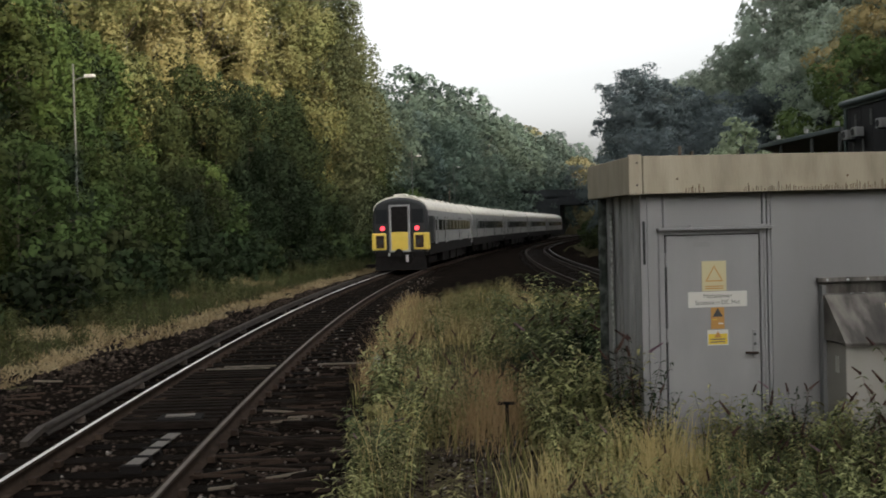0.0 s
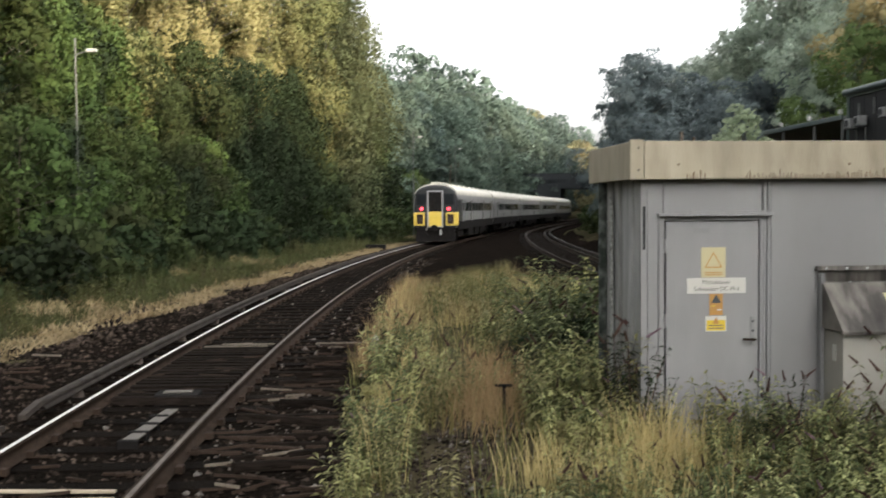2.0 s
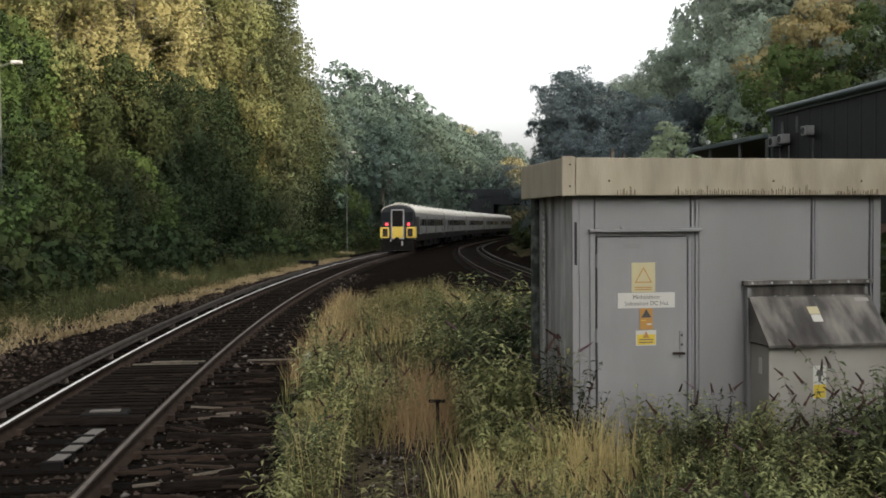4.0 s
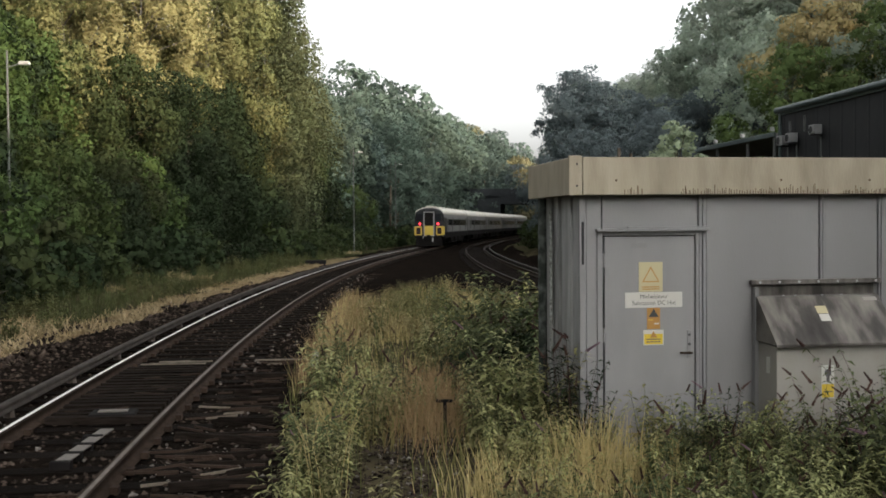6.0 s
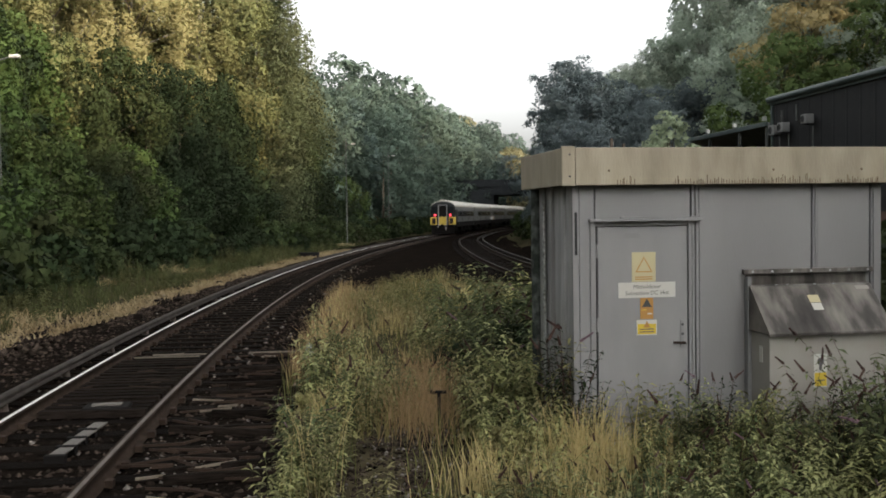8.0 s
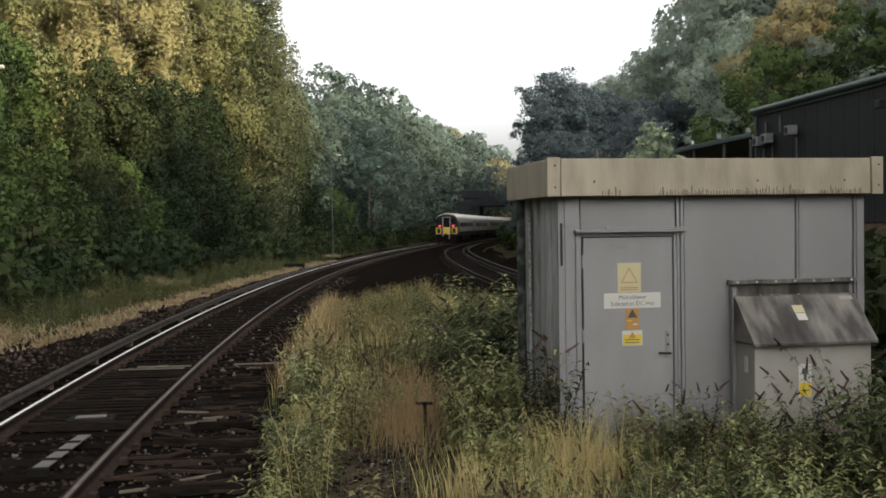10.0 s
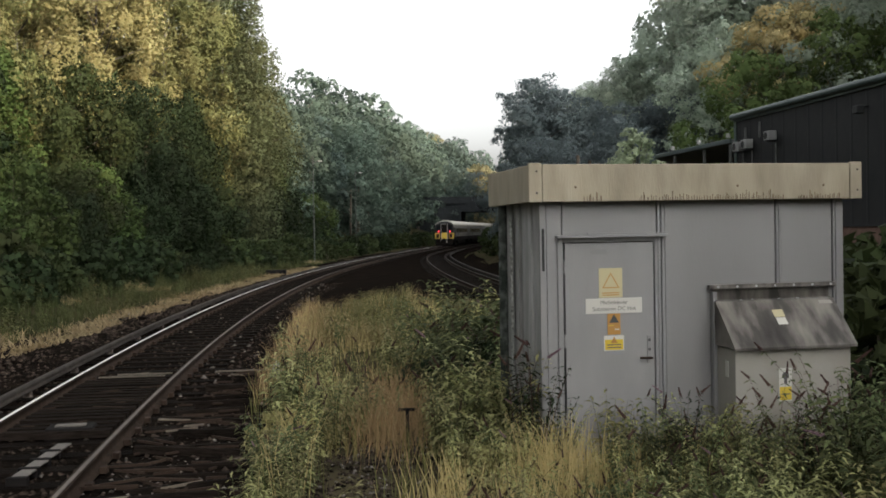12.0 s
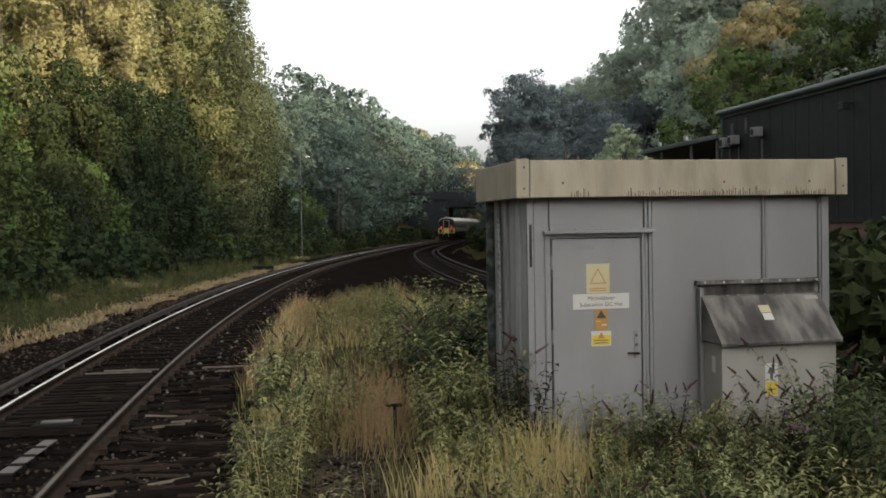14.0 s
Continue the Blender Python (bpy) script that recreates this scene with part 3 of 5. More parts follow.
    # near-black soffit: the shadow line under the fascia is put into its colour
    part("soffit", bx(-0.10, W + 0.10, -0.10, D + 0.10, 2.53, 2.57), "dark_gap", hut)
    part("roof_deck", bx(-0.09, W + 0.09, -0.09, D + 0.09, 2.57, 2.855), "roof_felt", hut, "flat felt roof")
    part("fascia_board", bx(0.0, W + 0.0, -0.13, -0.10, 2.525, 2.875, bevel=0.008), "fascia", hut, "cream fascia board with dark drip stains")
    part("fascia_board", bx(-0.13, -0.10, -0.10, D + 0.13, 2.525, 2.87, bevel=0.008), "fascia", hut, "cream fascia board with dark drip stains")
    part("fascia_board", bx(W + 0.10, W + 0.13, -0.10, D + 0.13, 2.525, 2.87, bevel=0.008), "fascia", hut)
    part("fascia_board", bx(-0.1, W + 0.10, D + 0.10, D + 0.13, 2.525, 2.87, bevel=0.008), "fascia", hut)
    for x0, x1 in ((-0.134, -0.006), (W + 0.006, W + 0.134)):
        c = part("corner_plate", bx(x0, x1, -0.137, -0.10, 2.522, 2.888, bevel=0.01), "fascia", hut, "cream corner plate with two bolts")
        for z in (2.61, 2.81):
            part("bolt", tube(bmesh.new(), ((x0 + x1) / 2 + 0.012, -0.137, z), ((x0 + x1) / 2 + 0.012, -0.142, z), 0.009), "train_dark", c)
    # run-off marks along the lower edge of the front fascia
    bm = bmesh.new()
    rr = random.Random(5)
    x = 0.4
    while x < W - 0.1:
        if noise.noise(Vector((x * 2.2, 3.3, 0))) > -0.15:
            h = rr.uniform(0.015, 0.045) * (1.9 if rr.random() < 0.3 else 1)
            box(bm, x - 0.003, x + rr.uniform(0.002, 0.007), -0.1312, -0.129, 2.528, 2.54 + h)
        x += rr.uniform(0.01, 0.034)
    tagged(part("drip_staining", bm, "fascia_drip", hut, "dark drip stains"), kind="stuff")
    bm = bmesh.new()
    for x in (0.32, 1.95, 2.86):
        tube(bm, (x, -0.131, 2.66), (x, -0.128, 2.66), 0.012)
    tagged(part("rust_spots", bm, "fascia_drip", hut), kind="stuff")
    for x, h in ((0.5, 0.09), (0.62, 0.04)):
        part("roof_peg", bx(x - 0.012, x + 0.012, 0.3, 0.33, 2.855, 2.9 + h), "bark", hut)
    return hut


def build_hood_cabinet():
    c = thing("hooded_cabinet", "grey steel cable cabinet with a weathered sloping hood against the hut", "cabinet", HUT)
    x0, x1 = 1.72, 2.97
    part("flashing", bx(x0 - 0.04, x1 + 0.06, -0.06, -0.015, 1.665, 1.71, bevel=0.006), "hood", c, "folded flashing with rivets along the wall")
    for k in range(7):
        x = x0 + 0.05 + k * 0.2
        part("rivet", tube(bmesh.new(), (x, -0.06, 1.687), (x, -0.068, 1.687), 0.012, seg=8), "galv", c)
    bm = bmesh.new()
    o = [(-0.02, 1.66), (-0.02, 1.56), (-0.10, 1.55), (-0.50, 1.14), (-0.50, 1.115), (-0.46, 1.115), (-0.08, 1.52), (-0.02, 1.53)]
    a = [bm.verts.new((x0 + 0.0, p, q)) for p, q in o]
    b = [bm.verts.new((x1 + 0.0, p, q)) for p, q in o]
    n = len(o)
    for k in range(n):
        bm.faces.new((a[k], a[(k + 1) % n], b[(k + 1) % n], b[k]))
    bmesh.ops.recalc_face_normals(bm, faces=bm.faces[:])
    hood = part("hood", bm, "hood", c, "dark weathered sloping hood with pale stains")
    for x in (x0, x1 - 0.012):
        bm = bmesh.new()
        v = [bm.verts.new((x, p, q)) for p, q in ((-0.02, 1.57), (-0.10, 1.55), (-0.49, 1.135), (-0.02, 1.135))]
        w = [bm.verts.new((x + 0.012, p, q)) for p, q in ((-0.02, 1.57), (-0.10, 1.55), (-0.49, 1.135), (-0.02, 1.135))]
        bm.faces.new(v), bm.faces.new(w[::-1])
        for k in range(4):
            bm.faces.new((v[k], v[(k + 1) % 4], w[(k + 1) % 4], w[k]))
        bmesh.ops.recalc_face_normals(bm, faces=bm.faces[:])
        part("hood_cheek", bm, "hood", hood)
    body = part("body", bx(x0 + 0.03, x1 - 0.03, -0.43, -0.016, 0.06, 1.12, bevel=0.006), "cabinet", c, "pale grey cabinet body")
    part("side_strip", bx(x0 - 0.012, x0 + 0.028, -0.08, -0.016, 0.06, 1.64, bevel=0.004), "hut_grey", c)
    part("side_label", bx(x0 + 0.024, x0 + 0.03, -0.30, -0.24, 0.85, 1.0), "sign_white", body)
    s = part("label_plate", bx(2.19, 2.32, -0.436, -0.43, 0.62, 0.93, bevel=0.001), "sign_white", body, "white and yellow danger label")
    part("yellow_field", bx(2.195, 2.315, -0.4375, -0.436, 0.63, 0.755), "sign_yellow", s)
    part("symbol", tube(bmesh.new(), (2.255, -0.436, 0.86), (2.255, -0.4375, 0.86), 0.035, seg=16), "grey_ink", s)
    part("symbol", bx(2.24, 2.27, -0.4375, -0.436, 0.78, 0.83), "grey_ink", s)
    part("lettering_bar", bx(2.21, 2.30, -0.4385, -0.4375, 0.68, 0.69), "grey_ink", s)
    # stickers on the hood's slope
    ang = math.degrees(math.atan2(0.41, 0.40))
    for mat, dz, w, h in (("sign_pale_yellow", 0.075, 0.11, 0.09), ("sign_white", -0.02, 0.10, 0.085)):
        p = part("hood_sticker", bx(-w / 2, w / 2, -h / 2, h / 2, 0, 0.002), mat, hood, "small sticker on the hood")
        p.matrix_basis = pose(2.31, -0.275 + dz * 0.7, 1.375 + dz * 0.72, ang, 0, 0)
    p = part("hood_sticker", bx(-0.07, 0.07, -0.022, 0.022, 0, 0.002), "cabinet", hood, "pale tape patch on the hood")
    p.matrix_basis = pose(2.86, -0.135, 1.518, ang, 0, 0)
    for x in (2.0, 2.12, 2.4, 2.6):
        b = part("hood_bolt", tube(bmesh.new(), (x, -0.075, 1.555), (x, -0.075, 1.563), 0.012, seg=8), "galv", hood)


build_hut()
build_hood_cabinet()


# ---- train ----
COACH, COACHES, WIDTH = 23.0, 5, 1.37


def body_outline(half=WIDTH, z0=0.95, top=3.72):
    o = [(-half + 0.06, z0), (half - 0.06, z0), (half, z0 + 0.5), (half, 2.55), (half - 0.05, 2.95)]
    for k in range(1, 12):
        a = math.pi * k / 12
        o.append((math.cos(a) * (half - 0.05), 2.95 + math.sin(a) ** 0.9 * (top - 2.95)))
    o += [(-half + 0.05, 2.95), (-half, 2.55), (-half, z0 + 0.5)]
    return o


def shell(bm, y0, y1, outline):
    return prism(bm, outline, y0, y1)


def wheelset(parent, y):
    w = part("wheelset", tube(tube(tube(bmesh.new(), (-0.8, y, 0.42), (-0.66, y, 0.42), 0.42, seg=20), (0.66, y, 0.42), (0.8, y, 0.42), 0.42, seg=20), (-0.7, y, 0.42), (0.7, y, 0.42), 0.08), "train_under", parent)
    return w


def coach(tail):
    """One coach along y, its middle at the origin at rail height; the tail coach's cab end faces -y."""
    c = thing("train_coach", "grey passenger coach with a pale roof and dark window band" if not tail else "tail coach with yellow cab end and lit red lamps", "train", group="coaches of the departing train")
    h = COACH / 2 - 0.25
    lo = -h + (0.35 if tail else 0)
    part("body", shell(bmesh.new(), lo, h, body_outline(top=3.58)), "train_body", c)
    ro = [(x, z) for x, z in body_outline(half=WIDTH + 0.012, top=3.68) if z > 2.96]
    roof = part("roof", shell(bmesh.new(), lo + 0.02, h - 0.02, [(WIDTH - 0.03, 2.99)] + ro + [(-WIDTH + 0.03, 2.99)]), "train_roof", c, "pale grey ribbed roof")
    for y in np.arange(lo + 1.5, h - 1, 2.9):
        part("roof_vent", bx(-0.42, 0.42, y, y + 1.3, 3.6, 3.74, bevel=0.05), "train_roof", roof)
    part("solebar", bx(-WIDTH - 0.006, WIDTH + 0.006, lo + 0.1, h - 0.1, 0.8, 1.36, bevel=0.02), "train_under", c, "dark solebar and skirt")
    # window band, doors and skirts on both sides
    win = None
    for sx in (-1, 1):
        x0, x1 = (WIDTH - 0.01, WIDTH + 0.008) if sx > 0 else (-WIDTH - 0.008, -WIDTH + 0.01)
        part("window_band", bx(x0, x1, lo + 0.1, h - 0.1, 1.94, 2.58), "train_band", c, "dark band round the windows")
        for dy in (-h + 3.1, -3.7, 3.7, h - 1.6):
            a, b = (WIDTH - 0.005, WIDTH + 0.022) if sx > 0 else (-WIDTH - 0.022, -WIDTH + 0.005)
            d = part("door", bx(a, b, dy - 0.5, dy + 0.5, 1.3, 2.56, bevel=0.01), "train_body", c, "pale plug door")
            a, b = (WIDTH + 0.022, WIDTH + 0.027) if sx > 0 else (-WIDTH - 0.027, -WIDTH - 0.022)
            part("door_window", bx(a, b, dy - 0.25, dy + 0.25, 1.98, 2.5), "train_glass", d)
            for e in (-0.57, 0.57):
                a, b = (WIDTH - 0.005, WIDTH + 0.012) if sx > 0 else (-WIDTH - 0.012, -WIDTH + 0.005)
                part("door_gap", bx(a, b, dy + e - 0.07, dy + e + 0.07, 1.36, 2.7), "train_under", d)
        for k in range(9):
            y = -h + 4.9 + k * 1.83
            w = bx(-0.006, 0.006, -0.72, 0.72, 1.98, 2.53) if win is None else None
            if win is None:
                win = part("window", w, "train_glass", c)
                ob = win
            else:
                ob = new("window", win.data)
                ob.parent = c
            ob.matrix_basis = pose(sx * (WIDTH + 0.012), y, 0)
        a, b = (WIDTH - 0.16, WIDTH - 0.08) if sx > 0 else (-WIDTH + 0.08, -WIDTH + 0.16)
        for y in (-3.4, 0.2, 3.6):
            part("equipment_case", bx(a * 0.4, b, y - 1.4, y + 1.4, 0.32, 0.82, bevel=0.03), "train_under", c)
    for by in (-8.0, 8.0):
        bog = part("bogie", bx(-1.15, 1.15, by - 1.7, by + 1.7, 0.38, 0.72, bevel=0.05), "train_under", c)
        wheelset(bog, by - 1.3)
        wheelset(bog, by + 1.3)
    part("gangway", bx(-0.6, 0.6, h, h + 0.5, 1.1, 3.4, bevel=0.04), "train_under", c, "dark corridor connection")
    if tail:
        cab_end(c, -h)
        for sx in (-1, 1):
            a, b = (WIDTH - 0.01, WIDTH + 0.014) if sx > 0 else (-WIDTH - 0.014, -WIDTH + 0.01)
            part("cab_side", bx(a, b, lo + 0.05, lo + 1.75, 1.37, 2.7), "train_dark", c, "dark cab side panel")
    return c


def cab_end(c, y):
    """Rear cab: rounded dark face, grey gangway surround, yellow panels, tail lamps, dark buffer gear."""
    bm = bmesh.new()
    prev = None
    for dy, sc, top in ((0.37, 1.0, 3.62), (0.20, 0.985, 3.58), (0.06, 0.95, 3.5), (0.0, 0.90, 3.42)):
        ring = [bm.verts.new((x, y + dy, z)) for x, z in body_outline(half=WIDTH * sc, z0=1.0, top=top)]
        if prev:
            for k in range(len(ring)):
                bm.faces.new((prev[k], prev[(k + 1) % len(ring)], ring[(k + 1) % len(ring)], ring[k]))
        prev = ring
    bm.faces.new(prev)
    bmesh.ops.recalc_face_normals(bm, faces=bm.faces[:])
    cab = part("cab", bm, "train_dark", c, "dark rounded cab end")
    part("roof_dome", prism(bmesh.new(), [(-1.33, 2.96)] + [(math.cos(math.pi - k * math.pi / 12) * 1.34, 2.95 + math.sin(k * math.pi / 12) ** 0.9 * 0.74) for k in range(1, 12)] + [(1.33, 2.96)] + [(math.cos(k * math.pi / 12) * 1.29, 2.93 + math.sin(k * math.pi / 12) ** 0.9 * 0.68) for k in range(1, 12)], y + 0.3, y + 0.5), "train_roof", cab, "pale roof dome edge")
    part("roof_pod", bx(-0.32, 0.32, y + 0.35, y + 0.95, 3.62, 3.78, bevel=0.04), "train_roof", cab, "small roof pod")
    # gangway door
    for x0, x1, z0, z1 in ((-0.5, -0.41, 1.04, 3.24), (0.41, 0.5, 1.04, 3.24), (-0.5, 0.5, 3.16, 3.25), (-0.5, 0.5, 0.98, 1.06)):
        part("gangway_surround", bx(x0, x1, y - 0.09, y + 0.02, z0, z1, bevel=0.02), "train_body", cab, "grey gangway surround")
    part("gangway_door", bx(-0.41, 0.41, y - 0.03, y + 0.02, 1.94, 3.16), "train_under", cab, "dark gangway door window")
    part("gangway_panel", bx(-0.40, 0.40, y - 0.055, y + 0.02, 1.06, 1.94, bevel=0.01), "train_yellow", cab, "yellow lower gangway panel")
    for sx in (-1, 1):
        part("cab_window", bx(min(sx * 0.58, sx * 1.16), max(sx * 0.58, sx * 1.16), y - 0.012, y + 0.02, 2.36, 3.04, bevel=0.02), "train_glass", cab)
        p = part("yellow_panel", bx(min(sx * 0.66, sx * 1.36), max(sx * 0.66, sx * 1.43), y - 0.05, y + 0.35, 1.08, 1.9, bevel=0.06), "train_yellow", cab, "yellow corner panel")
        part("lamp_recess", bx(min(sx * 0.76, sx * 1.16), max(sx * 0.76, sx * 1.16), y - 0.056, y - 0.04, 1.18, 1.78), "rail_side", p, "dull brown lamp recess")
        part("lamp_glass", tube(bmesh.new(), (sx * 0.9, y - 0.066, 1.48), (sx * 0.9, y - 0.05, 1.48), 0.11, seg=14), "train_dark", p)
        part("tail_lamp", tube(bmesh.new(), (sx * 0.84, y - 0.05, 2.12), (sx * 0.84, y + 0.02, 2.12), 0.105, seg=16), "tail_red", cab, "red tail lamp, lit")
        part("jumper_cable", tube(tube(bmesh.new(), (sx * 0.55, y - 0.05, 1.15), (sx * 0.6, y - 0.12, 0.7), 0.035), (sx * 0.6, y - 0.12, 0.7), (sx * 0.45, y - 0.05, 0.45), 0.035), "train_under", cab)
    part("coupler", tube(tube(bmesh.new(), (0, y - 0.45, 0.95), (0, y + 0.3, 0.95), 0.12), (0, y - 0.5, 0.95), (0, y - 0.3, 0.95), 0.2), "train_under", cab)
    part("coupler_tag", bx(0.3, 0.42, y - 0.2, y - 0.12, 0.5, 0.84, bevel=0.02), "lamp_white", cab, "small pale hose end")
    part("coupler_tag", bx(-0.55, -0.48, y - 0.2, y - 0.12, 0.8, 0.96, bevel=0.02), "lamp_white", cab, "small pale hose end")
    part("buffer_beam", bx(-1.2, 1.2, y + 0.02, y + 0.3, 0.75, 1.12, bevel=0.03), "train_under", cab)
    part("snowplough", prism(bmesh.new(), [(-1.25, 0.1), (1.25, 0.1), (1.2, 0.8), (-1.2, 0.8)], y + 0.05, y + 0.15), "train_under", cab)


def tail_y(t):
    """Distance ahead of the train's tail at t seconds."""
    return 49.4 + 6.3 * t + 0.16 * t * t - 1.2 * math.exp(-t / 1.5)


TRAIN = []


def build_train():
    for i in range(COACHES):
        TRAIN.append(coach(True) if i == 0 else (coach(False) if i == 1 else copy_thing(TRAIN[1], Matrix())))


def coach_pose(s):
    (xa, ya, _), (xb, yb, _) = on_line(s - 8.0), on_line(s + 8.0)
    return pose((xa + xb) / 2, (ya + yb) / 2, 0.163, 0, 0, -math.degrees(math.atan2(xb - xa, yb - ya)))


def motions():
    for i, c in enumerate(TRAIN):
        rows = []
        for k in range(0, 29):
            t = k * 0.5
            s = float(np.interp(tail_y(t), _y, _s)) + COACH * (i + 0.5)
            rows.append((t, coach_pose(s)))
        walk(c, rows)


build_train()


# ---- plants ----
def leaf_quads(c, nrm, size, ratio=0.55, rng=None, droop=0.0):
    """Pointed four-cornered leaves at the points c, facing about nrm."""
    n = len(c)
    r = rng.normal(size=(n, 3))
    r[:, 2] -= droop
    a = r - nrm * np.sum(r * nrm, 1, keepdims=True)
    a /= np.linalg.norm(a, axis=1, keepdims=True) + 1e-9
    b = np.cross(nrm, a)
    b /= np.linalg.norm(b, axis=1, keepdims=True) + 1e-9
    L = (size * rng.uniform(0.7, 1.3, n))[:, None]
    v = np.stack([c - a * L / 2, c + b * L * ratio / 2 - a * L * 0.08, c + a * L / 2 - nrm * L * 0.12, c - b * L * ratio / 2 - a * L * 0.08], 1).reshape(-1, 3)
    f = np.arange(4 * n).reshape(n, 4)[:, ::-1]
    return v, f


def leaf_tris(c, nrm, size, rng, droop=0.0):
    """Small three-cornered leaves at the points c, facing about nrm."""
    n = len(c)
    r = rng.normal(size=(n, 3))
    r[:, 2] -= droop
    a = r - nrm * np.sum(r * nrm, 1, keepdims=True)
    a /= np.linalg.norm(a, axis=1, keepdims=True) + 1e-9
    b = np.cross(nrm, a)
    L = (size * rng.uniform(0.7, 1.3, n))[:, None]
    v = np.stack([c - a * L * 0.4 - b * L * 0.42, c - a * L * 0.4 + b * L * 0.42, c + a * L * 0.65], 1)
    v = v[:, ::-1] if np.sum(np.cross(v[0, 1] - v[0, 0], v[0, 2] - v[0, 0]) * nrm[0]) < 0 else v
    return v.reshape(-1, 3), np.arange(3 * n).reshape(n, 3)


def unit(v):
    return v / (np.linalg.norm(v, axis=-1, keepdims=True) + 1e-9)


def make_tree(name, label, height, radius, lobes, leaves, size, mat, seed, low=0.2, bark="bark", droop=0.0, flat=0.75, category="tree", spread=0.33, limbs=22):
    """Tapered trunk, limbs to each clump, and a crown of many small leaves gathered in clumps with gaps between."""
    rng = np.random.default_rng(seed)
    t = thing(name, label, category)
    bm = bmesh.new()
    lean = rng.normal(size=2) * 0.03 * height
    top = Vector((lean[0], lean[1], height * 0.82))
    pts = [Vector((0, 0, -0.4)), Vector((lean[0] * 0.2, lean[1] * 0.2, height * 0.3)), Vector((lean[0] * 0.6, lean[1] * 0.6, height * 0.58)), top]
    r = max((0.007 if droop > 1.2 else 0.012) * height, 0.03)
    for k in range(3):
        tube(bm, pts[k], pts[k + 1], r * (1 - 0.28 * k), r * (0.72 - 0.28 * k) if k < 2 else 0.015, 8)
    cs, rs = [], []
    for k in range(lobes):
        u = (k + rng.uniform(0.1, 0.9)) / lobes
        z = height * (low + (0.96 - low) * u)
        prof = math.sin(math.pi * min(max((u * 0.82 + 0.16), 0), 1)) ** 0.7
        a = k * 2.39996 + rng.uniform(-0.5, 0.5)
        d = radius * prof * rng.uniform(0.45, 0.95)
        cs.append((math.cos(a) * d + lean[0] * u, math.sin(a) * d + lean[1] * u, z))
        rs.append(radius * spread * rng.uniform(0.65, 1.25))
    cs, rs = np.array(cs), np.array(rs)
    for c in cs[:: max(1, lobes // limbs)]:
        zt = max(c[2] - 0.25 * height * rng.uniform(0.3, 0.8), 0.1 * height)
        f = min(zt / (height * 0.82), 1)
        tube(bm, (lean[0] * f, lean[1] * f, zt), c, r * 0.35 * (1 - 0.6 * f), 0.01, 5)
    part("trunk", bm, bark, t)
    # every limb carries a spray of twigs, every twig a small dome of leaves
    twigs = 11
    out = cs * np.array([1, 1, 0.0])
    out /= np.linalg.norm(out, axis=1, keepdims=True) + 0.3
    sub = unit(rng.normal(size=(lobes, twigs, 3)) + out[:, None] * 0.7 + np.array([0, 0, 0.35]))
    tip = cs[:, None] + sub * (rs * 0.85)[:, None, None] * np.array([1, 1, flat]) * rng.uniform(0.7, 1.15, (lobes, twigs, 1))
    tip_r = rs[:, None] * rng.uniform(0.28, 0.55, (lobes, twigs))
    w = rs ** 2 / np.sum(rs ** 2)
    which = rng.choice(lobes, leaves, p=w)
    j = rng.integers(0, twigs, leaves)
    dome = unit(unit(rng.normal(size=(leaves, 3))) + sub[which, j] * 0.55 + np.array([0, 0, 0.3]))
    c = tip[which, j] + dome * (tip_r[which, j] * rng.uniform(0.6, 1.08, leaves))[:, None] * np.array([1, 1, flat])
    if droop:
        c[:, 2] -= droop * rng.uniform(0, 1, leaves) ** 2 * rs[which]
    nrm = unit(dome + rng.normal(size=(leaves, 3)) * 0.28)
    v, f = leaf_tris(c, nrm, size, rng, droop * 0.6)
    crown = mesh_object("crown", v, f, mat, t, smooth=True)
    soft = unit(dome * 0.8 + sub[which, j] * 0.6 + nrm * 0.15 + np.array([0, 0, 0.1]))
    crown.data.normals_split_custom_set_from_vertices(np.repeat(soft, 3, axis=0).tolist())
    return t


PLACED = set()


def place(src, x, y, scale=1.0, turn=0.0, dz=0.0, sz=None):
    """A copy of a plant standing on the ground; the first use of a plant moves the original."""
    m = pose(x, y, ground_z(x, y) + dz, 0, 0, turn)
    if src.name not in PLACED:
        PLACED.add(src.name)
        src.matrix_basis = m @ Matrix.Diagonal((scale, scale, sz or scale, 1))
        return src
    kept = src.scale.copy()
    src.scale = (scale, scale, sz or scale)
    ob = copy_thing(src, m)
    src.scale = kept
    return ob


def build_trees():
    rr = random.Random(11)
    oak = [make_tree("broadleaf_tree", "tall dark green broadleaf tree on the wooded bank", 14, 4.4, 34, 14000, 0.245, "leaf_mid" if i == 1 else "leaf", 20 + i, low=0.08, spread=0.38) for i in range(3)]
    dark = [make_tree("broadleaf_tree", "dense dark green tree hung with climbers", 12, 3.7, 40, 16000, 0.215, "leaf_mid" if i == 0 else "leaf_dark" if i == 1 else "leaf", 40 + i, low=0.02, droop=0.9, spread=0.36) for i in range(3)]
    birch = [make_tree("birch_tree", "tall birch with drooping green foliage, golden sunlight in its leaf colour", 17, 4.0, 52, 27000, 0.168, "leaf_olive" if i else "leaf_gold", 60 + i, low=0.14, bark="birch_bark", droop=1.1, spread=0.3) for i in range(2)]
    green_birch = make_tree("birch_tree", "tall dark green birch with drooping branches", 17, 3.6, 50, 32000, 0.145, "leaf_birch", 66, low=0.05, bark="birch_bark", droop=1.7, spread=0.34)
    shrub = [make_tree("shrub", "ivy-draped green shrub at the foot of the bank", 5.0, 2.5, 24, 6500, 0.17, "leaf_mid" if i else "leaf", 80 + i, low=0.02, droop=0.7, category="shrub", spread=0.36) for i in range(2)]
